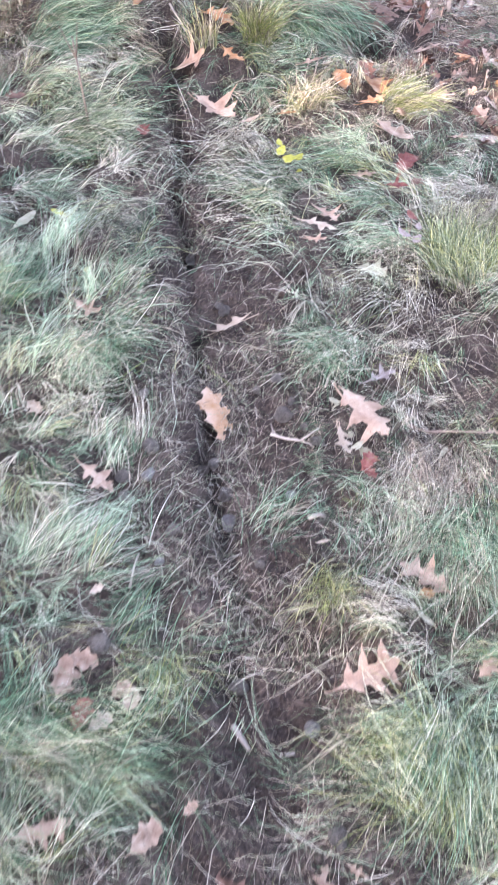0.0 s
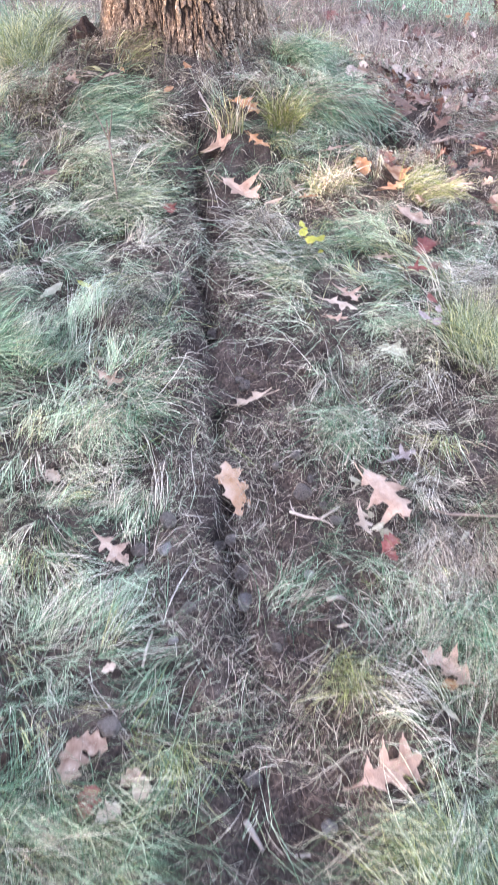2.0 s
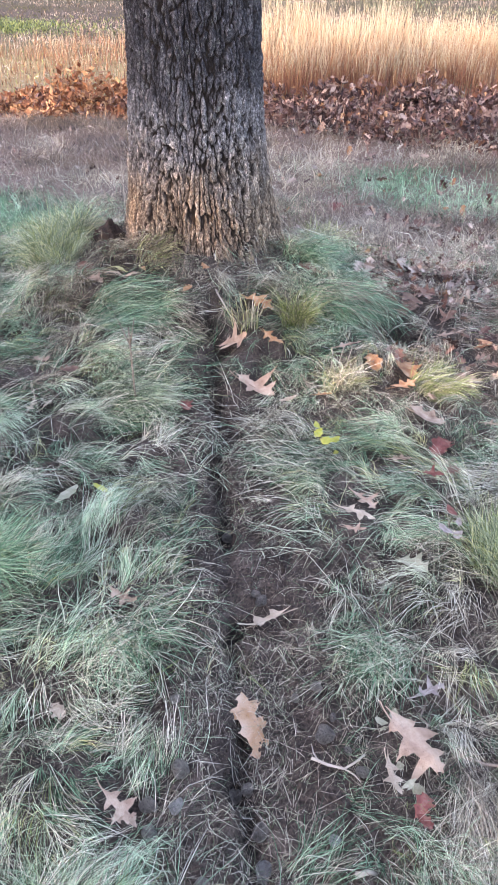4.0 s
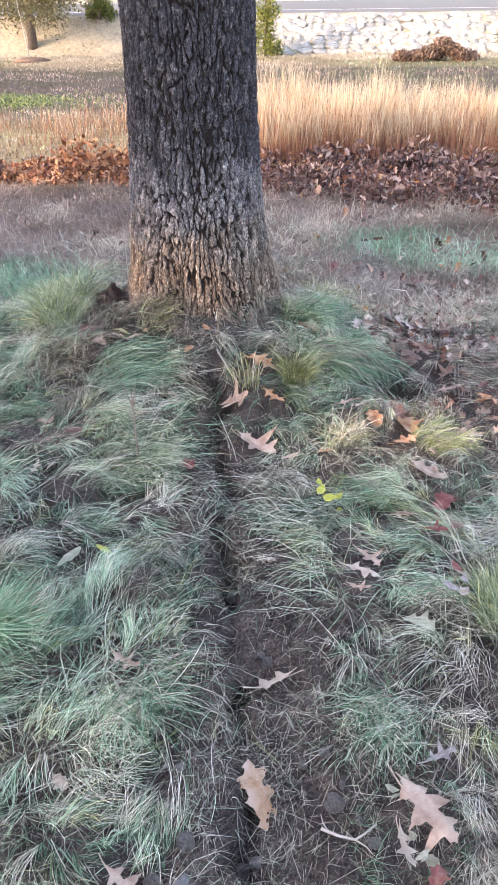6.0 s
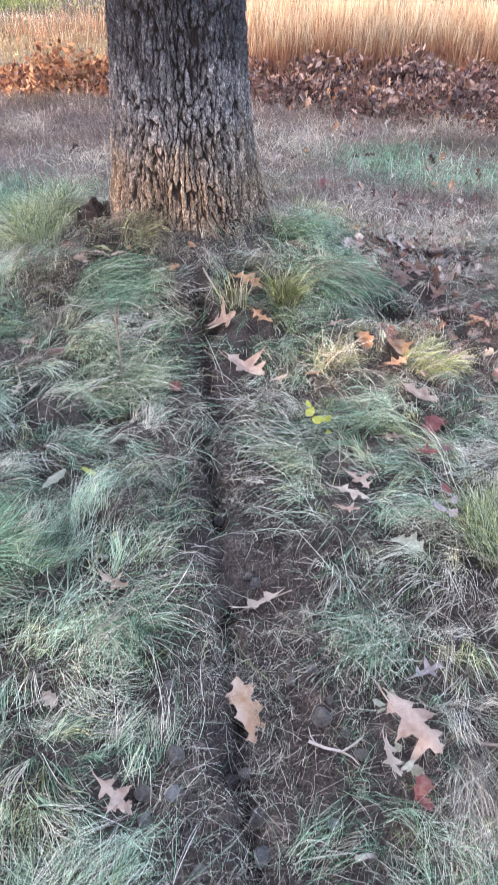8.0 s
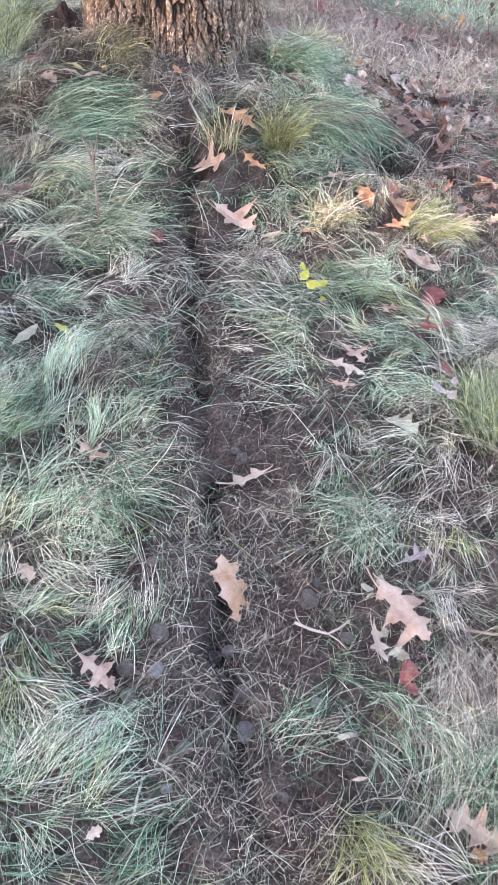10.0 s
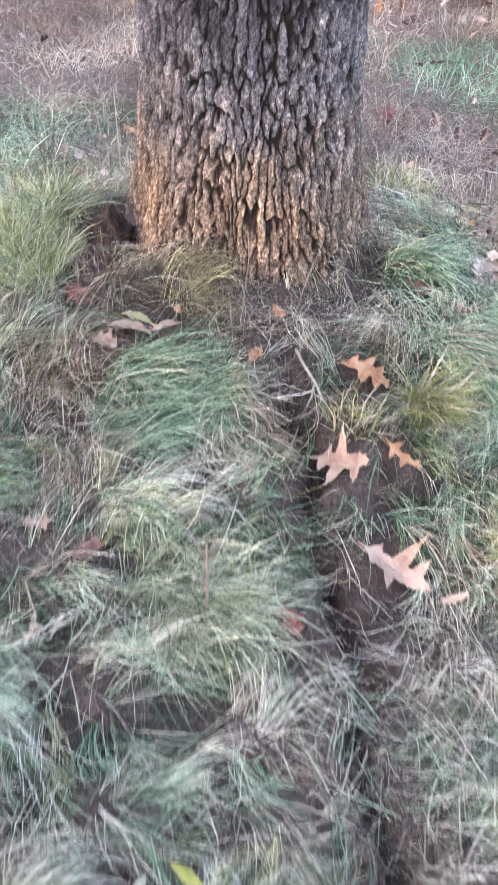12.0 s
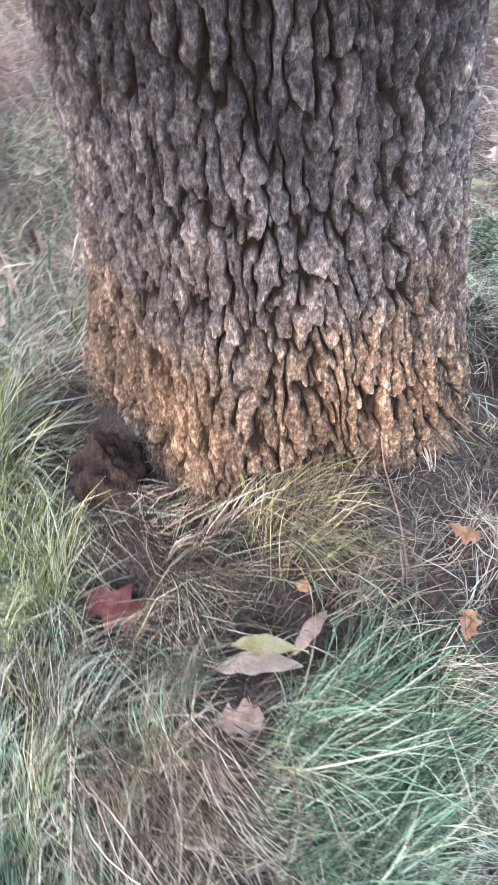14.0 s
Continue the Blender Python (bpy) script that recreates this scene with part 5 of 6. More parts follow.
# ---- grass ----
def blades(name, label, root, heading, rise, length, width, bend, curl, lift, mats, index=None, segs=4, clear=0.0, follow=0.0, stray=None, tone=None):
    """Grass blades as tapered ribbons that rise from their roots, arch over along their heading and lie on what is below."""
    if clear:
        # blades that would fall over the bare soil are mostly gone
        hit = np.zeros(len(root))
        for reach in (0.4, 0.85):
            hit = np.maximum(hit, bare(root[:, 0] + reach * length * np.cos(heading), root[:, 1] + reach * length * np.sin(heading)))
        keep = rng.random(len(root)) > clear * smooth(0.25, 0.7, hit)
        for reach in (0.0, 0.45, 0.85):
            px, py = root[:, 0] + reach * length * np.cos(heading), root[:, 1] + reach * length * np.sin(heading)
            for lx, ly, lr in LEAF_SPOTS:
                keep &= (np.hypot(px - lx, py - ly) > lr) | (rng.random(len(root)) < 0.08)
        root, heading, rise, length, width, bend, curl, lift = (v[keep] for v in (root, heading, rise, length, width, bend, curl, lift))
        stray = None if stray is None else stray[keep]
        tone = None if tone is None else tone[keep]
        index = index[keep]
    k = len(root)
    p = np.zeros((k, segs + 1, 3))
    p[:, 0, :2] = root
    p[:, 0, 2] = ground(root[:, 0], root[:, 1]) - 0.004
    tone = rng.random(k) if tone is None else np.clip(tone, 0, 1)
    roll = rng.normal(0, 0.6, k)
    h, e = heading.copy(), rise.copy()
    side = np.zeros((k, segs + 1, 3))
    for s in range(segs + 1):
        side[:, s] = np.stack([-np.sin(h) * np.cos(roll), np.cos(h) * np.cos(roll), np.sin(roll)], 1)
        if s == segs:
            break
        d = (length / segs)[:, None] * np.stack([np.cos(e) * np.cos(h), np.cos(e) * np.sin(h), np.sin(e)], 1)
        p[:, s + 1] = p[:, s] + d
        floor = ground(p[:, s + 1, 0], p[:, s + 1, 1]) + lift * min(1.0, (s + 1) / 2)
        p[:, s + 1, 2] = np.maximum(p[:, s + 1, 2], floor)
        e = np.maximum(e - bend / segs, -1.2)
        h = h + curl / segs
        if follow:
            turn = flow(p[:, s + 1, 0], p[:, s + 1, 1]) + stray - h
            h = h + follow * np.arctan2(np.sin(turn), np.cos(turn))
    taper = np.sqrt(np.clip(1.0 - (np.arange(segs + 1) / segs) ** 2.2, 0.02, 1))
    half = 0.5 * width[:, None, None] * taper[None, :, None] * side
    v = np.stack([p - half, p + half], 2).reshape(-1, 3)
    base = (np.arange(k) * (segs + 1) * 2)[:, None] + np.arange(segs)[None] * 2
    q = np.stack([base, base + 1, base + 3, base + 2], -1).reshape(-1, 4)
    idx = None if index is None else np.repeat(index, segs)
    ob = new(name, fast_mesh(name, v, q, mats, idx))
    along = ob.data.attributes.new("along", "FLOAT", "POINT")
    along.data.foreach_set("value", np.tile(np.repeat(np.arange(segs + 1) / segs, 2), k).astype(np.float32))
    own = ob.data.attributes.new("tone", "FLOAT", "POINT")
    own.data.foreach_set("value", np.repeat(tone, 2 * (segs + 1)).astype(np.float32))
    return tagged(ob, label, "grass", kind="stuff")


def flow(x, y):
    """The way the lodged grass lies: combed towards the trench, in swirls."""
    left = -0.25 + 3.4 * (fbm(x * 1.7, y * 1.7, 40, 2) - 0.5)
    right = math.pi + 0.6 + 3.6 * (fbm(x * 1.8, y * 1.8, 44, 2) - 0.5)
    t = smooth(-0.10, 0.16, x - trench_x(y))
    main = left * (1 - t) + right * t + 1.6 * (fbm(x * 5.0, y * 5.0, 47, 2) - 0.5)
    # each mound sheds its grass outwards as well
    up, away = tussocks(x, y)
    c, q = np.cos(main) + 0.75 * np.cos(away) * (1 - t), np.sin(main) + 0.75 * np.sin(away) * (1 - t)
    return np.arctan2(q, c)


def pile(x, y):
    """How high the lodged grass is heaped, in metres."""
    return 0.085 * smooth(0.36, 0.66, fbm(x * 4.4, y * 4.4, 52, 2)) * (1 - bare(x, y)) + 0.012


def lawn_edge(x, y):
    """Fine lawn within the camera's view, thinning into coarser turf outside, 1 to 0."""
    w = 0.3 * (fbm(x * 1.5, y * 1.5, 77, 3) - 0.5)
    half = 0.85 + 0.27 * np.clip(y, 0, 4.5)
    return smooth(half + 0.25, half - 0.1, np.abs(x + 0.15) + w) * smooth(-0.6, -0.1, y + 0.5 * w)


def lawn(k):
    """Lodged fescue in locks that overlap, over all but the bare soil."""
    each = 19
    tufts = scatter(k // each, -2.3, 2.0, -0.55, 4.6, lambda x, y: lawn_edge(x, y) * (0.72 + 0.28 * smooth(1.1, 0.8, y)) * (1 - 0.94 * bare(x, y)) * off_trunk(x, y, 0.42) * (0.42 + 0.58 * smooth(0.05, 0.5, tussocks(x, y)[0])) * (0.55 + 0.45 * smooth(0.34, 0.55, fbm(x * 3.4, y * 3.4, 60, 3))) * (1 - 0.45 * smooth(0.40, 0.7, x) * smooth(2.4, 2.8, y)) * (1 - 0.5 * bump_at(x, y, 0.45, 1.5, 0.28, 0.35)) * (1 - 0.9 * bump_at(x, y, 0.52, 3.38, 0.14, 0.14)) * (1 - 0.55 * smooth(0.75, 0.45, np.hypot(x - TRUNK[0], y - TRUNK[1]))))
    n = len(tufts)
    who = rng.integers(0, n, k)
    tx, ty = tufts[who].T
    size = (0.006 + 0.022 * rng.random(n))[who]
    a = rng.uniform(0, 2 * math.pi, k)
    r = size * np.sqrt(rng.random(k))
    root = np.stack([tx + r * np.cos(a), ty + r * np.sin(a)], 1)
    loose = rng.random(k) < 0.16
    stray = rng.normal(0, 0.42, n)[who] + rng.normal(0, 0.14, k) + np.where(loose, rng.uniform(-1.8, 1.8, k), 0)
    heading = flow(root[:, 0], root[:, 1]) + stray + rng.normal(0, 0.2, k)
    rise = np.clip(rng.normal(0.6, 0.22, n)[who] + rng.normal(0, 0.14, k), 0.05, 1.3)
    length = (0.09 + 0.18 * rng.random(n))[who] * rng.uniform(0.6, 1.15, k) * np.interp(ty + 0.25 * (tx < -0.45), [0.3, 0.9, 1.15, 1.8], [0.92, 0.80, 0.56, 0.90])
    width = rng.uniform(0.0006, 0.0013, k) * (1 + 0.22 * np.clip(root[:, 1] - 1.2, 0, 3))
    bend = rng.uniform(1.1, 2.0, n)[who] + rng.normal(0, 0.2, k)
    curl = rng.normal(0, 0.5, n)[who] + rng.normal(0, 0.45, k)
    lift = pile(root[:, 0], root[:, 1]) * (rng.random(n)[who] * 0.8 + rng.uniform(0.05, 0.3, k))
    dry = fbm(tufts[:, 0] * 2.4, tufts[:, 1] * 2.4, 70, 3) + rng.normal(0, 0.08, n) - 0.07 * (tufts[:, 0] < -0.1) * (tufts[:, 1] < 3.0) - 0.06 * (tufts[:, 0] < 0.0) * (tufts[:, 1] < 1.5) - 0.10 * bump_at(tufts[:, 0], tufts[:, 1], -0.65, 2.1, 0.5, 0.35) - 0.14 * bump_at(tufts[:, 0], tufts[:, 1], -0.6, 2.8, 0.35, 0.3)
    right = smooth(0.3, 1.0, tufts[:, 0]) * 0.08
    kind = np.select([dry > 0.63 - right, dry > 0.56, dry > 0.26], [2, 0, 1], 0)[who]
    kind = np.where((rng.random(n) < 0.07)[who], 3, kind)
    kind = np.where((rng.random(n) < 0.12)[who] | (rng.random(k) < 0.13), 2, kind)
    foot = smooth(1.0, 0.55, np.hypot(tx - TRUNK[0] + 0.1, (ty - TRUNK[1]) * 0.9))
    kind = np.where(rng.random(k) < 0.8 * foot, np.where(rng.random(k) < 0.75, 5, 2), kind)
    # dead understory below the fresh blades, with shade put into its dark tone
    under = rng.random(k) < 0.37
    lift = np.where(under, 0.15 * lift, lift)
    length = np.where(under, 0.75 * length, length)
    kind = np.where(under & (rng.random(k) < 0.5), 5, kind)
    slope = smooth(0.30, 0.65, tx) * smooth(2.35, 2.8, ty)
    kind = np.where(rng.random(k) < 0.75 * slope, rng.choice([2, 4, 5], k, p=[0.15, 0.45, 0.40]), kind)
    tone = (0.53 + 0.9 * (fbm(tufts[:, 0] * 9, tufts[:, 1] * 9, 64, 2) - 0.5) + rng.normal(0, 0.15, n))[who] + rng.normal(0, 0.2, k)
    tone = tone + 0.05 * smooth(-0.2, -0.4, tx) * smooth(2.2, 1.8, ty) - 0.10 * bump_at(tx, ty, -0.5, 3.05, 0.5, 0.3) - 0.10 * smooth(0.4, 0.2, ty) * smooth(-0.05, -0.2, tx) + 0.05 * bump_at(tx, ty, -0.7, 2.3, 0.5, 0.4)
    # lower blades darker, upper ones lighter, as light reaches them
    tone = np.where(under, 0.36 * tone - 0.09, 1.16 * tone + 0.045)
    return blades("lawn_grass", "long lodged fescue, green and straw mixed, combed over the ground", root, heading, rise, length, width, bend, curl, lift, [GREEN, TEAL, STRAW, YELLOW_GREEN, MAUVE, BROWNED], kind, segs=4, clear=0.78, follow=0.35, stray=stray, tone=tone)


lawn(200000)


def outer_lawn(k):
    """Coarser turf round the near ground, on all sides."""
    root = scatter(k, -7, 7, -6, 5.4, lambda x, y: (1 - lawn_edge(x, y) * (y < 4.4)) * off_trunk(x, y, 0.5) * smooth(5.4, 4.4, y + 0.8 * (fbm(x, y, 78, 2) - 0.5)))
    dry = fbm(root[:, 0] * 1.6, root[:, 1] * 1.6, 72, 3) + rng.normal(0, 0.06, k)
    kind = np.select([dry > 0.60, dry > 0.50], [2, 0], 1)
    kind = np.where(rng.random(k) < 0.2, 2, kind)
    heading = flow(root[:, 0], root[:, 1]) + rng.normal(0, 0.6, k)
    return blades("outer_lawn_grass", "rough turf of green and straw grass", root, heading, rng.uniform(0.2, 1.0, k), rng.uniform(0.12, 0.28, k), rng.uniform(0.004, 0.009, k), rng.uniform(0.8, 1.9, k), rng.normal(0, 0.6, k), rng.uniform(0.003, 0.05, k), [GREEN, TEAL, STRAW], kind, segs=2)


outer_lawn(34000)


def thatch(k):
    """Dead straw lying loose and matted, in patches, on the bare soil and round it."""
    root = scatter(k, -1.3, 1.2, -0.1, 3.7, lambda x, y: np.clip(0.05 + 0.22 * smooth(2.2, 1.6, y) * smooth(0.75, 1.0, y) * smooth(0.8, 0.5, np.abs(x)) + 0.95 * smooth(0.38, 0.60, fbm(x * 9, y * 9, 81, 3)) * smooth(0.02, 0.25, bare(x, y)) + 0.9 * bump_at(x, y, 0.46, 0.98, 0.15, 0.26), 0, 1) * (1 - 0.8 * bump_at(x, y, 0.04, 1.83, 0.17, 0.13)))
    near = bump_at(root[:, 0], root[:, 1], 0.46, 0.98, 0.2, 0.28)
    heading = np.where(rng.random(k) < near, -1.75 + rng.normal(0, 0.3, k), rng.uniform(0, 2 * math.pi, k))
    length = rng.uniform(0.02, 0.075, k) + 0.10 * near * rng.random(k) + np.where(rng.random(k) < 0.06, 0.07, 0)
    return blades("straw_thatch", "loose pale straw strewn over the soil", root, heading, rng.uniform(0.0, 0.5, k), length, rng.uniform(0.0005, 0.0011, k), rng.uniform(0.0, 1.0, k), rng.normal(0, 0.8, k), rng.uniform(0.002, 0.016, k), [STRAW, MAUVE, GREEN], rng.choice(3, k, p=[0.42, 0.30, 0.28]), segs=3)


thatch(25000)


def tuft(label, x, y, radius, lean, count, length, mats, rise=0.9, spread_out=0.6, width=0.0016, bend=1.5, mixed=0.3):
    """One clump that stands out of the lawn."""
    a, r = rng.uniform(0, 2 * math.pi, count), radius * np.sqrt(rng.random(count))
    root = np.stack([x + r * np.cos(a), y + r * np.sin(a)], 1)
    heading = lean + rng.normal(0, spread_out, count)
    ln = length * rng.uniform(0.6, 1.15, count)
    return blades("grass_tuft", label, root, heading, np.clip(rng.normal(rise, 0.2, count), 0.2, 1.5), ln, rng.uniform(0.5, 0.95, count) * width * (1 + 0.3 * max(0.0, y - 1.2)), bend * rng.uniform(0.6, 1.3, count), rng.normal(0, 0.7, count), rng.uniform(0.004, 0.06, count), mats, (rng.random(count) < mixed).astype(int), segs=5, clear=0.6)


tuft("green fescue clump arching over towards the trench", -0.40, 1.54, 0.09, -0.75, 750, 0.27, [TEAL, STRAW], 1.0, 0.75, 0.0018, 1.5, 0.4)
tuft("blue-green fescue clump opening like a fountain", -0.80, 1.66, 0.05, -0.9, 700, 0.24, [TEAL, STRAW], 0.9, 1.5, 0.0022, 1.1, 0.05)
tuft("green fescue swirl below the oak", -0.78, 3.16, 0.14, 0.1, 1000, 0.30, [TEAL, GREEN], 0.55, 0.28, 0.0018, 1.3, 0.4)
tuft("tall pale green clump spreading beside the oak's foot", -1.16, 3.70, 0.11, 1.9, 1100, 0.24, [GREEN, YELLOW_GREEN], 1.1, 1.2, 0.0016, 1.2, 0.4)
tuft("long brown dead grass before the oak", -1.02, 3.36, 0.14, -1.3, 600, 0.24, [BROWNED, STRAW], 0.8, 0.6, 0.0016, 1.2, 0.3)
tuft("pale dead stalks lying together", -0.92, 3.04, 0.10, -1.5, 300, 0.20, [BROWNED, STRAW], 0.6, 0.4, 0.0016, 1.2, 0.4)
tuft("upright yellow-green tuft beside bare soil", 0.20, 0.79, 0.045, -1.75, 480, 0.17, [YELLOW_GREEN, STRAW], 1.3, 0.5, 0.0019, 0.6)
tuft("tall pale green clump at the lawn's edge", 0.66, 1.84, 0.11, 1.9, 1200, 0.16, [GREEN, YELLOW_GREEN], 1.1, 1.0, 0.0016, 1.0, 0.3)
tuft("blue-green clump beside the bare soil", 0.27, 1.50, 0.08, -2.1, 520, 0.19, [TEAL, STRAW], 1.0, 0.7)
tuft("yellow-green upright tuft near the oak", 0.04, 3.20, 0.055, -1.4, 700, 0.22, [YELLOW_GREEN, STRAW], 1.3, 0.8, 0.0026, 1.0)
tuft("straw-coloured upright tuft by the trench", -0.17, 3.12, 0.055, -1.9, 650, 0.20, [STRAW, YELLOW_GREEN], 1.3, 0.6, 0.0026, 0.7)
# sun patch here: its gold is partly put into these two tufts
tuft("golden grass mound", 0.58, 2.80, 0.09, 0.2, 900, 0.17, [YELLOW_GREEN, STRAW], 0.9, 0.6, 0.0019, 1.8, 0.35)
tuft("golden straw tuft with upright stems", 0.22, 2.78, 0.08, -1.0, 420, 0.16, [STRAW, YELLOW_GREEN], 1.1, 1.2, 0.0019, 1.2, 0.3)
tuft("tall pale green clump against the oak's foot", -1.22, 4.00, 0.15, 1.6, 1900, 0.25, [GREEN, YELLOW_GREEN], 1.0, 1.6, 0.0018, 1.3, 0.4)
tuft("blue-green clump against the oak's foot", 0.06, 3.78, 0.09, -0.7, 700, 0.26, [TEAL, GREEN], 0.9, 0.5, 0.002, 1.4)
tuft("blue-green grass flowing down the bank", 0.16, 3.46, 0.10, -0.9, 800, 0.30, [TEAL, MAUVE], 0.7, 0.35, 0.002, 1.2, 0.3)
tuft("dark green grass combed down into the hollow", 0.30, 3.58, 0.13, -0.8, 900, 0.30, [TEAL, BROWNED], 0.5, 0.3, 0.0018, 1.3, 0.35)
tuft("dry matted tuft against the bark", -0.66, 3.56, 0.08, 0.3, 360, 0.20, [BROWNED, YELLOW_GREEN], 0.6, 0.6, 0.0014, 1.0, 0.4)
tuft("long green grass hanging over the soil", -0.36, 0.46, 0.07, -0.6, 520, 0.20, [GREEN, STRAW], 0.6, 0.8, 0.0014, 1.8)
tuft("thick green grass arching over the soil", -0.28, 0.52, 0.09, -0.35, 520, 0.22, [GREEN, TEAL], 0.8, 0.5, 0.0014, 1.9, 0.4)
tuft("yellow-green wisps beside the leaves", -0.13, 0.64, 0.04, -1.2, 160, 0.15, [YELLOW_GREEN, GREEN], 0.9, 0.7, 0.0014, 1.5, 0.4)
tuft("pale green grass swept in an arc", 0.36, 0.42, 0.10, 2.4, 600, 0.22, [GREEN, YELLOW_GREEN], 0.7, 0.5, 0.0014, 1.9, 0.15)
tuft("blue-green grass streaming down over straw", 0.53, 0.98, 0.06, -1.9, 700, 0.28, [TEAL, GREEN], 0.8, 0.45, 0.0014, 1.5, 0.3)
tuft("pale green grass sweeping down", 0.44, 0.50, 0.09, -1.8, 800, 0.22, [GREEN, YELLOW_GREEN], 0.6, 0.6, 0.0014, 1.7, 0.15)
tuft("rounded green grass mound beside the trench", -0.62, 2.62, 0.14, -0.2, 900, 0.26, [GREEN, STRAW], 0.9, 0.6, 0.0019, 1.7, 0.15)
tuft("grass lying across the trench's end", 0.08, 2.28, 0.14, -2.7, 500, 0.20, [GREEN, STRAW], 0.6, 0.6, 0.0019, 1.2, 0.4)
tuft("curled mat of grey dead grass by the path", -0.30, 0.12, 0.14, -0.6, 750, 0.15, [MAUVE, BROWNED], 0.5, 1.6, 0.0016, 1.8, 0.4)
tuft("soft green tuft before the leaves", 0.06, 0.12, 0.08, -1.2, 420, 0.16, [TEAL, GREEN], 0.7, 0.8, 0.0015, 1.4, 0.4)
tuft("long pale straw lying combed beside bare soil", 0.47, 1.12, 0.10, -1.75, 800, 0.19, [STRAW, MAUVE], 0.5, 0.35, 0.0015, 1.2, 0.3)
tuft("pale straw lying combed down the bank", 0.46, 0.90, 0.09, -1.7, 500, 0.17, [STRAW, GREEN], 0.5, 0.4, 0.0015, 1.2, 0.3)
tuft("golden dead tuft behind the oak", 0.24, 4.75, 0.12, 1.5, 450, 0.20, [STRAW, YELLOW_GREEN], 1.1, 1.4, 0.002, 1.2, 0.5)
tuft("small blue-green tuft in thin turf", 0.08, 0.98, 0.06, 0.4, 260, 0.13, [TEAL, STRAW], 0.8, 0.7, 0.0017, 1.4, 0.3)


def meadow(k):
    """Wispy dead grass on the slope behind the oak."""
    root = scatter(k, -5.5, 5.5, 4.2, 9.6, lambda x, y: (np.abs(x + 0.1) < 0.6 + 0.42 * y) * off_trunk(x, y, 0.5) * (0.3 + 0.7 * smooth(0.3, 0.6, fbm(x * 1.3, y * 1.3, 90, 3))))
    green = bump_at(root[:, 0], root[:, 1], 1.25, 6.6, 0.55, 0.5) + bump_at(root[:, 0], root[:, 1], 2.2, 6.0, 0.4, 0.35) + bump_at(root[:, 0], root[:, 1], -2.2, 5.2, 0.7, 0.6)
    tan = fbm(root[:, 0] * 1.1, root[:, 1] * 1.1, 95, 3) + rng.normal(0, 0.08, k)
    kind = np.where(rng.random(k) < 2.4 * green, 1, np.where(tan > 0.60, 2, np.where(tan < 0.44, 3, 0)))
    tone = 0.46 + 0.16 * (kind == 1) + 1.0 * (fbm(root[:, 0] * 2.8, root[:, 1] * 2.8, 93, 3) - 0.5) + rng.normal(0, 0.22, k)
    return blades("meadow_grass", "wispy dead mauve-grey grass with blue-green patches", root, rng.uniform(0, 6.283, k), rng.uniform(0.3, 1.3, k), rng.uniform(0.08, 0.24, k), rng.uniform(0.0022, 0.0042, k), rng.uniform(0.5, 1.7, k), rng.normal(0, 0.6, k), rng.uniform(0.005, 0.03, k), [MAUVE, TEAL, STRAW, BROWNED], kind, segs=2, tone=tone)


meadow(52000)


def near_meadow(k):
    """Finer dead grass just behind the oak."""
    root = scatter(k, -2.6, 2.4, 4.2, 6.2, lambda x, y: off_trunk(x, y, 0.46) * (0.4 + 0.6 * smooth(0.3, 0.55, fbm(x * 2.2, y * 2.2, 92, 3))))
    pale = fbm(root[:, 0] * 1.4, root[:, 1] * 1.4, 97, 3) + rng.normal(0, 0.08, k) + 0.1 * (root[:, 0] < -0.9)
    kind = np.select([pale > 0.64, pale > 0.54, pale > 0.42], [1, 2, 0], 3)
    tone = 0.47 + 1.0 * (fbm(root[:, 0] * 4.5, root[:, 1] * 4.5, 94, 3) - 0.5) + rng.normal(0, 0.22, k)
    return blades("meadow_grass_fine", "matted fine dead grass, mauve-grey and straw", root, rng.uniform(0, 6.283, k), rng.uniform(0.1, 0.9, k), rng.uniform(0.06, 0.18, k), rng.uniform(0.0018, 0.003, k), rng.uniform(0.8, 1.9, k), rng.normal(0, 0.9, k), rng.uniform(0.003, 0.05, k), [MAUVE, GREEN, STRAW, BROWNED], kind, segs=2, tone=tone)


near_meadow(30000)


def tall_grass(k):
    """The stand of tall bleached grass beyond the leaf drift: stems in bunches, thin towards one end."""
    root = scatter(k, -9, 9, 10.9, 17.5, lambda x, y: (np.abs(x) < 1.5 + 0.45 * y) * np.where(x < -1.3, 0.03 + 0.26 * smooth(0.45, 0.65, fbm(x * 1.1, y * 1.1, 98, 2)), 0.35 + 0.65 * smooth(0.35, 0.6, fbm(x * 2.6, y * 2.0, 96, 2))) * smooth(0.0, 0.8, y - 11.0 - 0.9 * fbm(x * 0.9, 0 * x, 3, 2)))
    x, y = root.T
    high = np.interp(x, [-6, -2.2, -0.6, 2, 3.2, 5], [0.28, 0.48, 0.76, 0.76, 0.68, 0.62]) * (0.30 + 1.4 * fbm(x * 2.2, y * 1.4, 99, 3))
    low = rng.random(k) < 0.42
    short = np.where(low, rng.uniform(0.3, 0.75, k), 1.0)
    return blades("tall_grass", "dense stand of tall bleached cream and rust grass", root, rng.uniform(0, 6.283, k), rng.normal(1.40, 0.12, k), high * short * rng.uniform(0.6, 1.2, k), rng.uniform(0.004, 0.010, k), rng.uniform(0.0, 0.6, k), rng.normal(0, 0.4, k), 0 * high, [TALL, RUST], low.astype(int), segs=2)


tall_grass(40000)


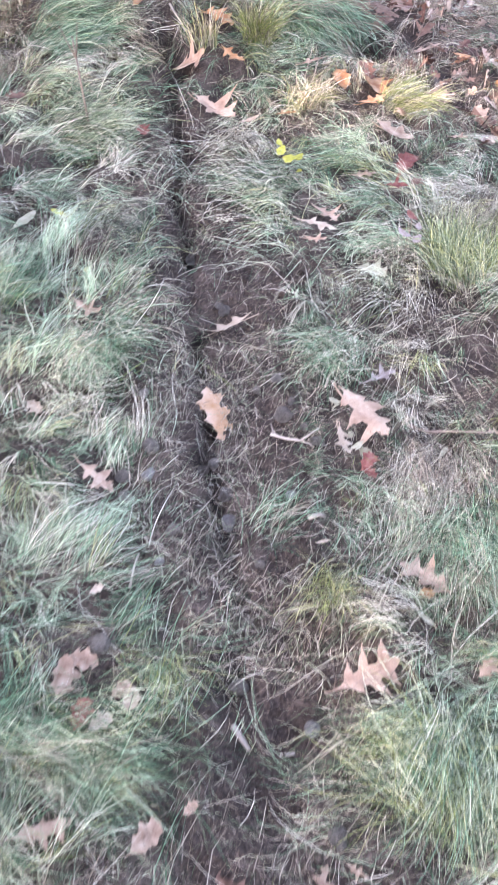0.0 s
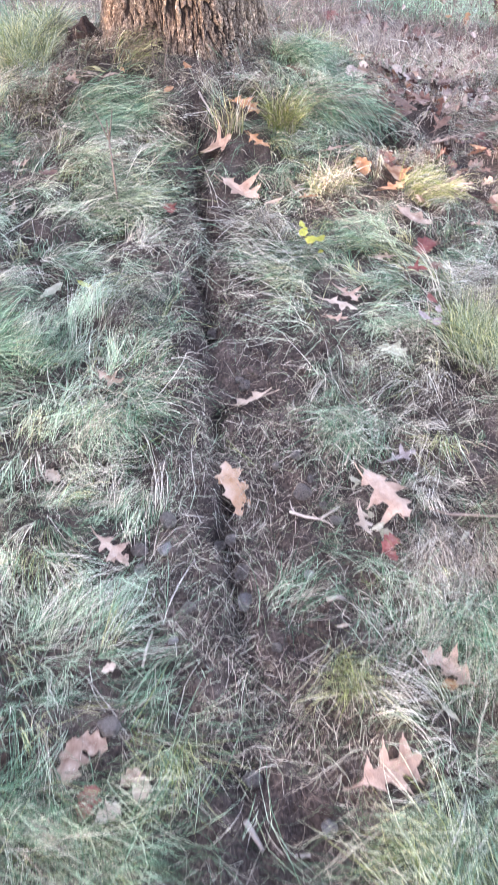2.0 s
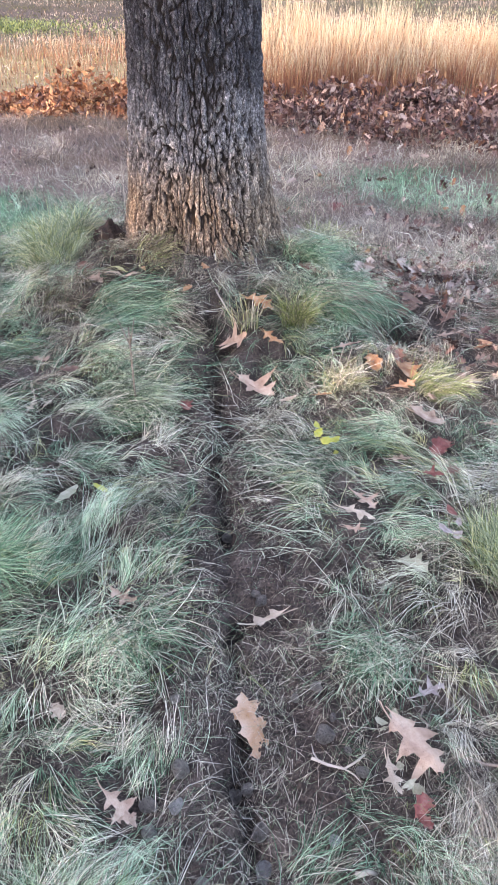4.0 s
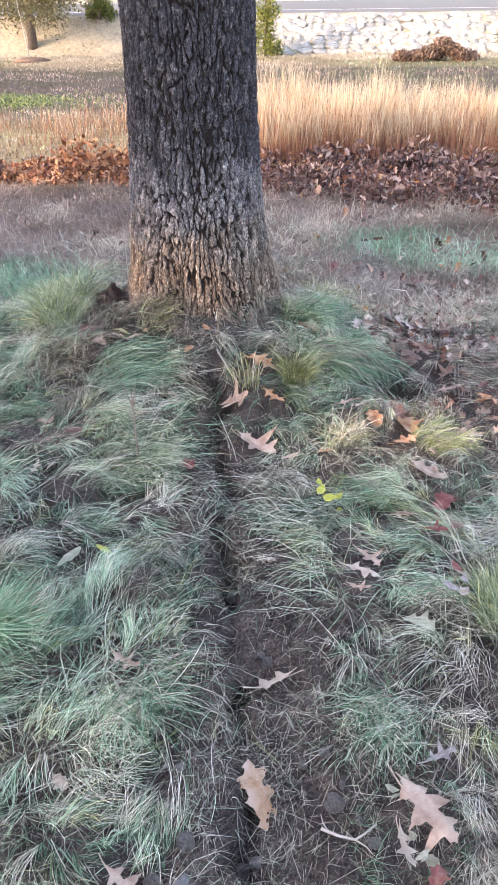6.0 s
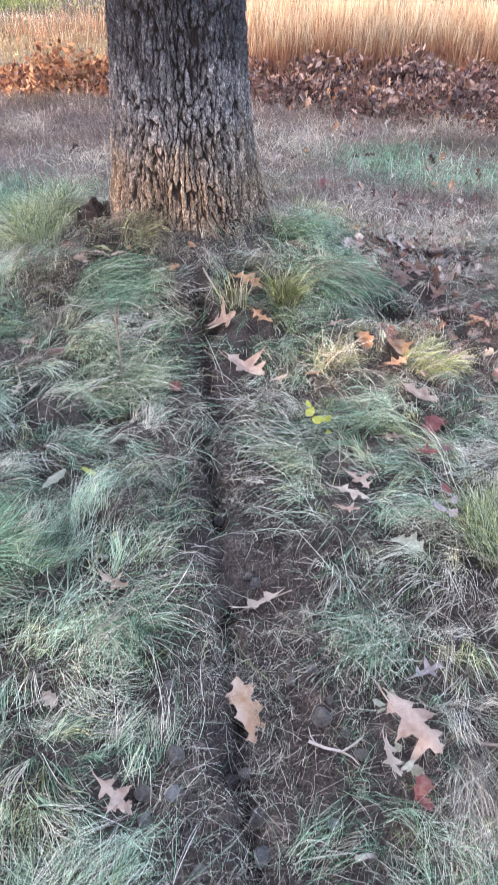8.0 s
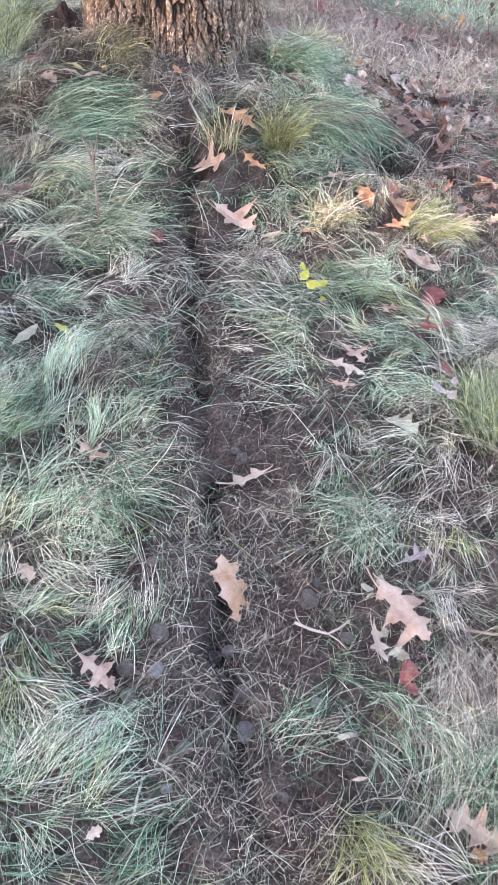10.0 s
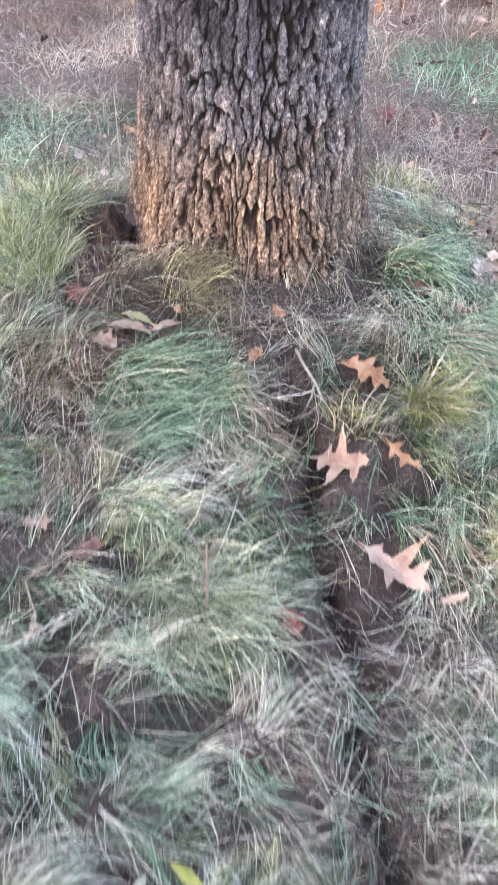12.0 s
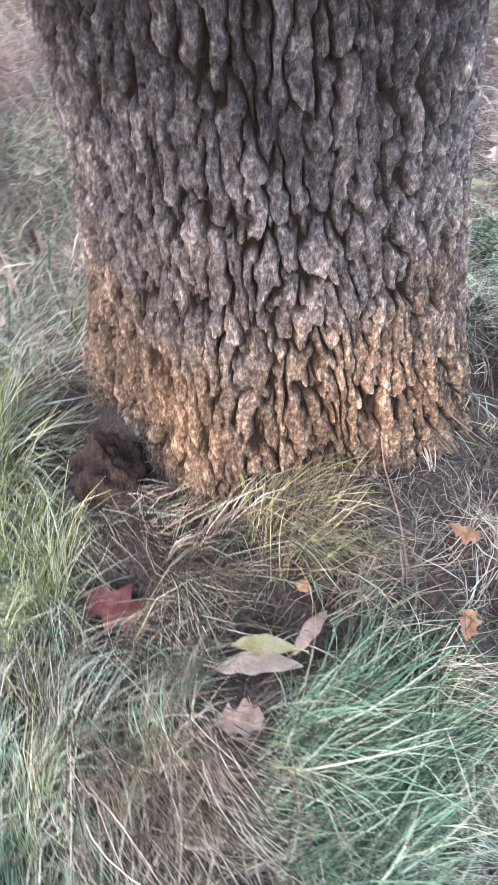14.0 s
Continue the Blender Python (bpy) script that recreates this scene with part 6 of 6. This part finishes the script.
def field(k):
    """Rough low growth in the hollow before the embankment, in bands and patches."""
    root = scatter(k, -22, 18, 11.3, 36.4, lambda x, y: (np.abs(x) < 2 + 0.48 * y) * ((y > 16.5) & (y < 34.5) | (x < -1.1) & ((y < 34.5) | (x < -6.0))))
    x, y = root.T
    patch = fbm(x * 0.35, y * 0.7, 111, 3) + rng.normal(0, 0.05, k)
    kind = np.select([patch > 0.56, patch > 0.47], [4, 0], 1)
    kind = np.where((x > 2) & (y > 22) & (patch < 0.58), np.where(rng.random(k) < 0.6, 1, 5), kind)
    kind = np.where(y > 30.5 + 2.5 * fbm(x * 0.5, 0 * x, 8, 2), 2, kind)
    kind = np.where(bump_at(x, y, -8.0, 20.0, 2.6, 1.4) > 0.25 + 0.2 * rng.random(k), 3, kind)
    kind = np.where(y < 16.5, np.where(rng.random(k) < 0.62, 2, np.where(rng.random(k) < 0.6, 3, 1)), kind)
    tone = 0.38 + 0.8 * (fbm(x * 0.8, y * 1.3, 113, 3) - 0.5) + rng.normal(0, 0.16, k)
    return blades("field_grass", "low mauve, grey-green and straw rough grass", root, rng.uniform(0, 6.283, k), rng.uniform(0.5, 1.4, k), rng.uniform(0.05, 0.13, k), rng.uniform(0.014, 0.026, k), rng.uniform(0.3, 1.4, k), rng.normal(0, 0.4, k), 0 * x + 0.01, [BROWNED, OLIVE, STRAW, YELLOW_GREEN, MAUVE, GREEN], kind, segs=2, tone=tone)


field(40000)


def green_patch(k):
    """A patch of mown green in the field."""
    root = scatter(k, -13, -2.5, 16.5, 24.0, lambda x, y: bump_at(x, y, -8.0, 20.0, 2.4, 1.2))
    return blades("green_patch", "sunlit patch of short yellow-green grass in the field", root, rng.uniform(0, 6.283, k), rng.uniform(0.3, 1.2, k), rng.uniform(0.05, 0.12, k), rng.uniform(0.018, 0.032, k), rng.uniform(0.3, 1.4, k), rng.normal(0, 0.4, k), 0 * root[:, 0] + 0.01, [YELLOW_GREEN, GREEN], (rng.random(k) < 0.35).astype(int), segs=2, tone=0.02 + 0.42 * rng.random(k))


green_patch(5500)
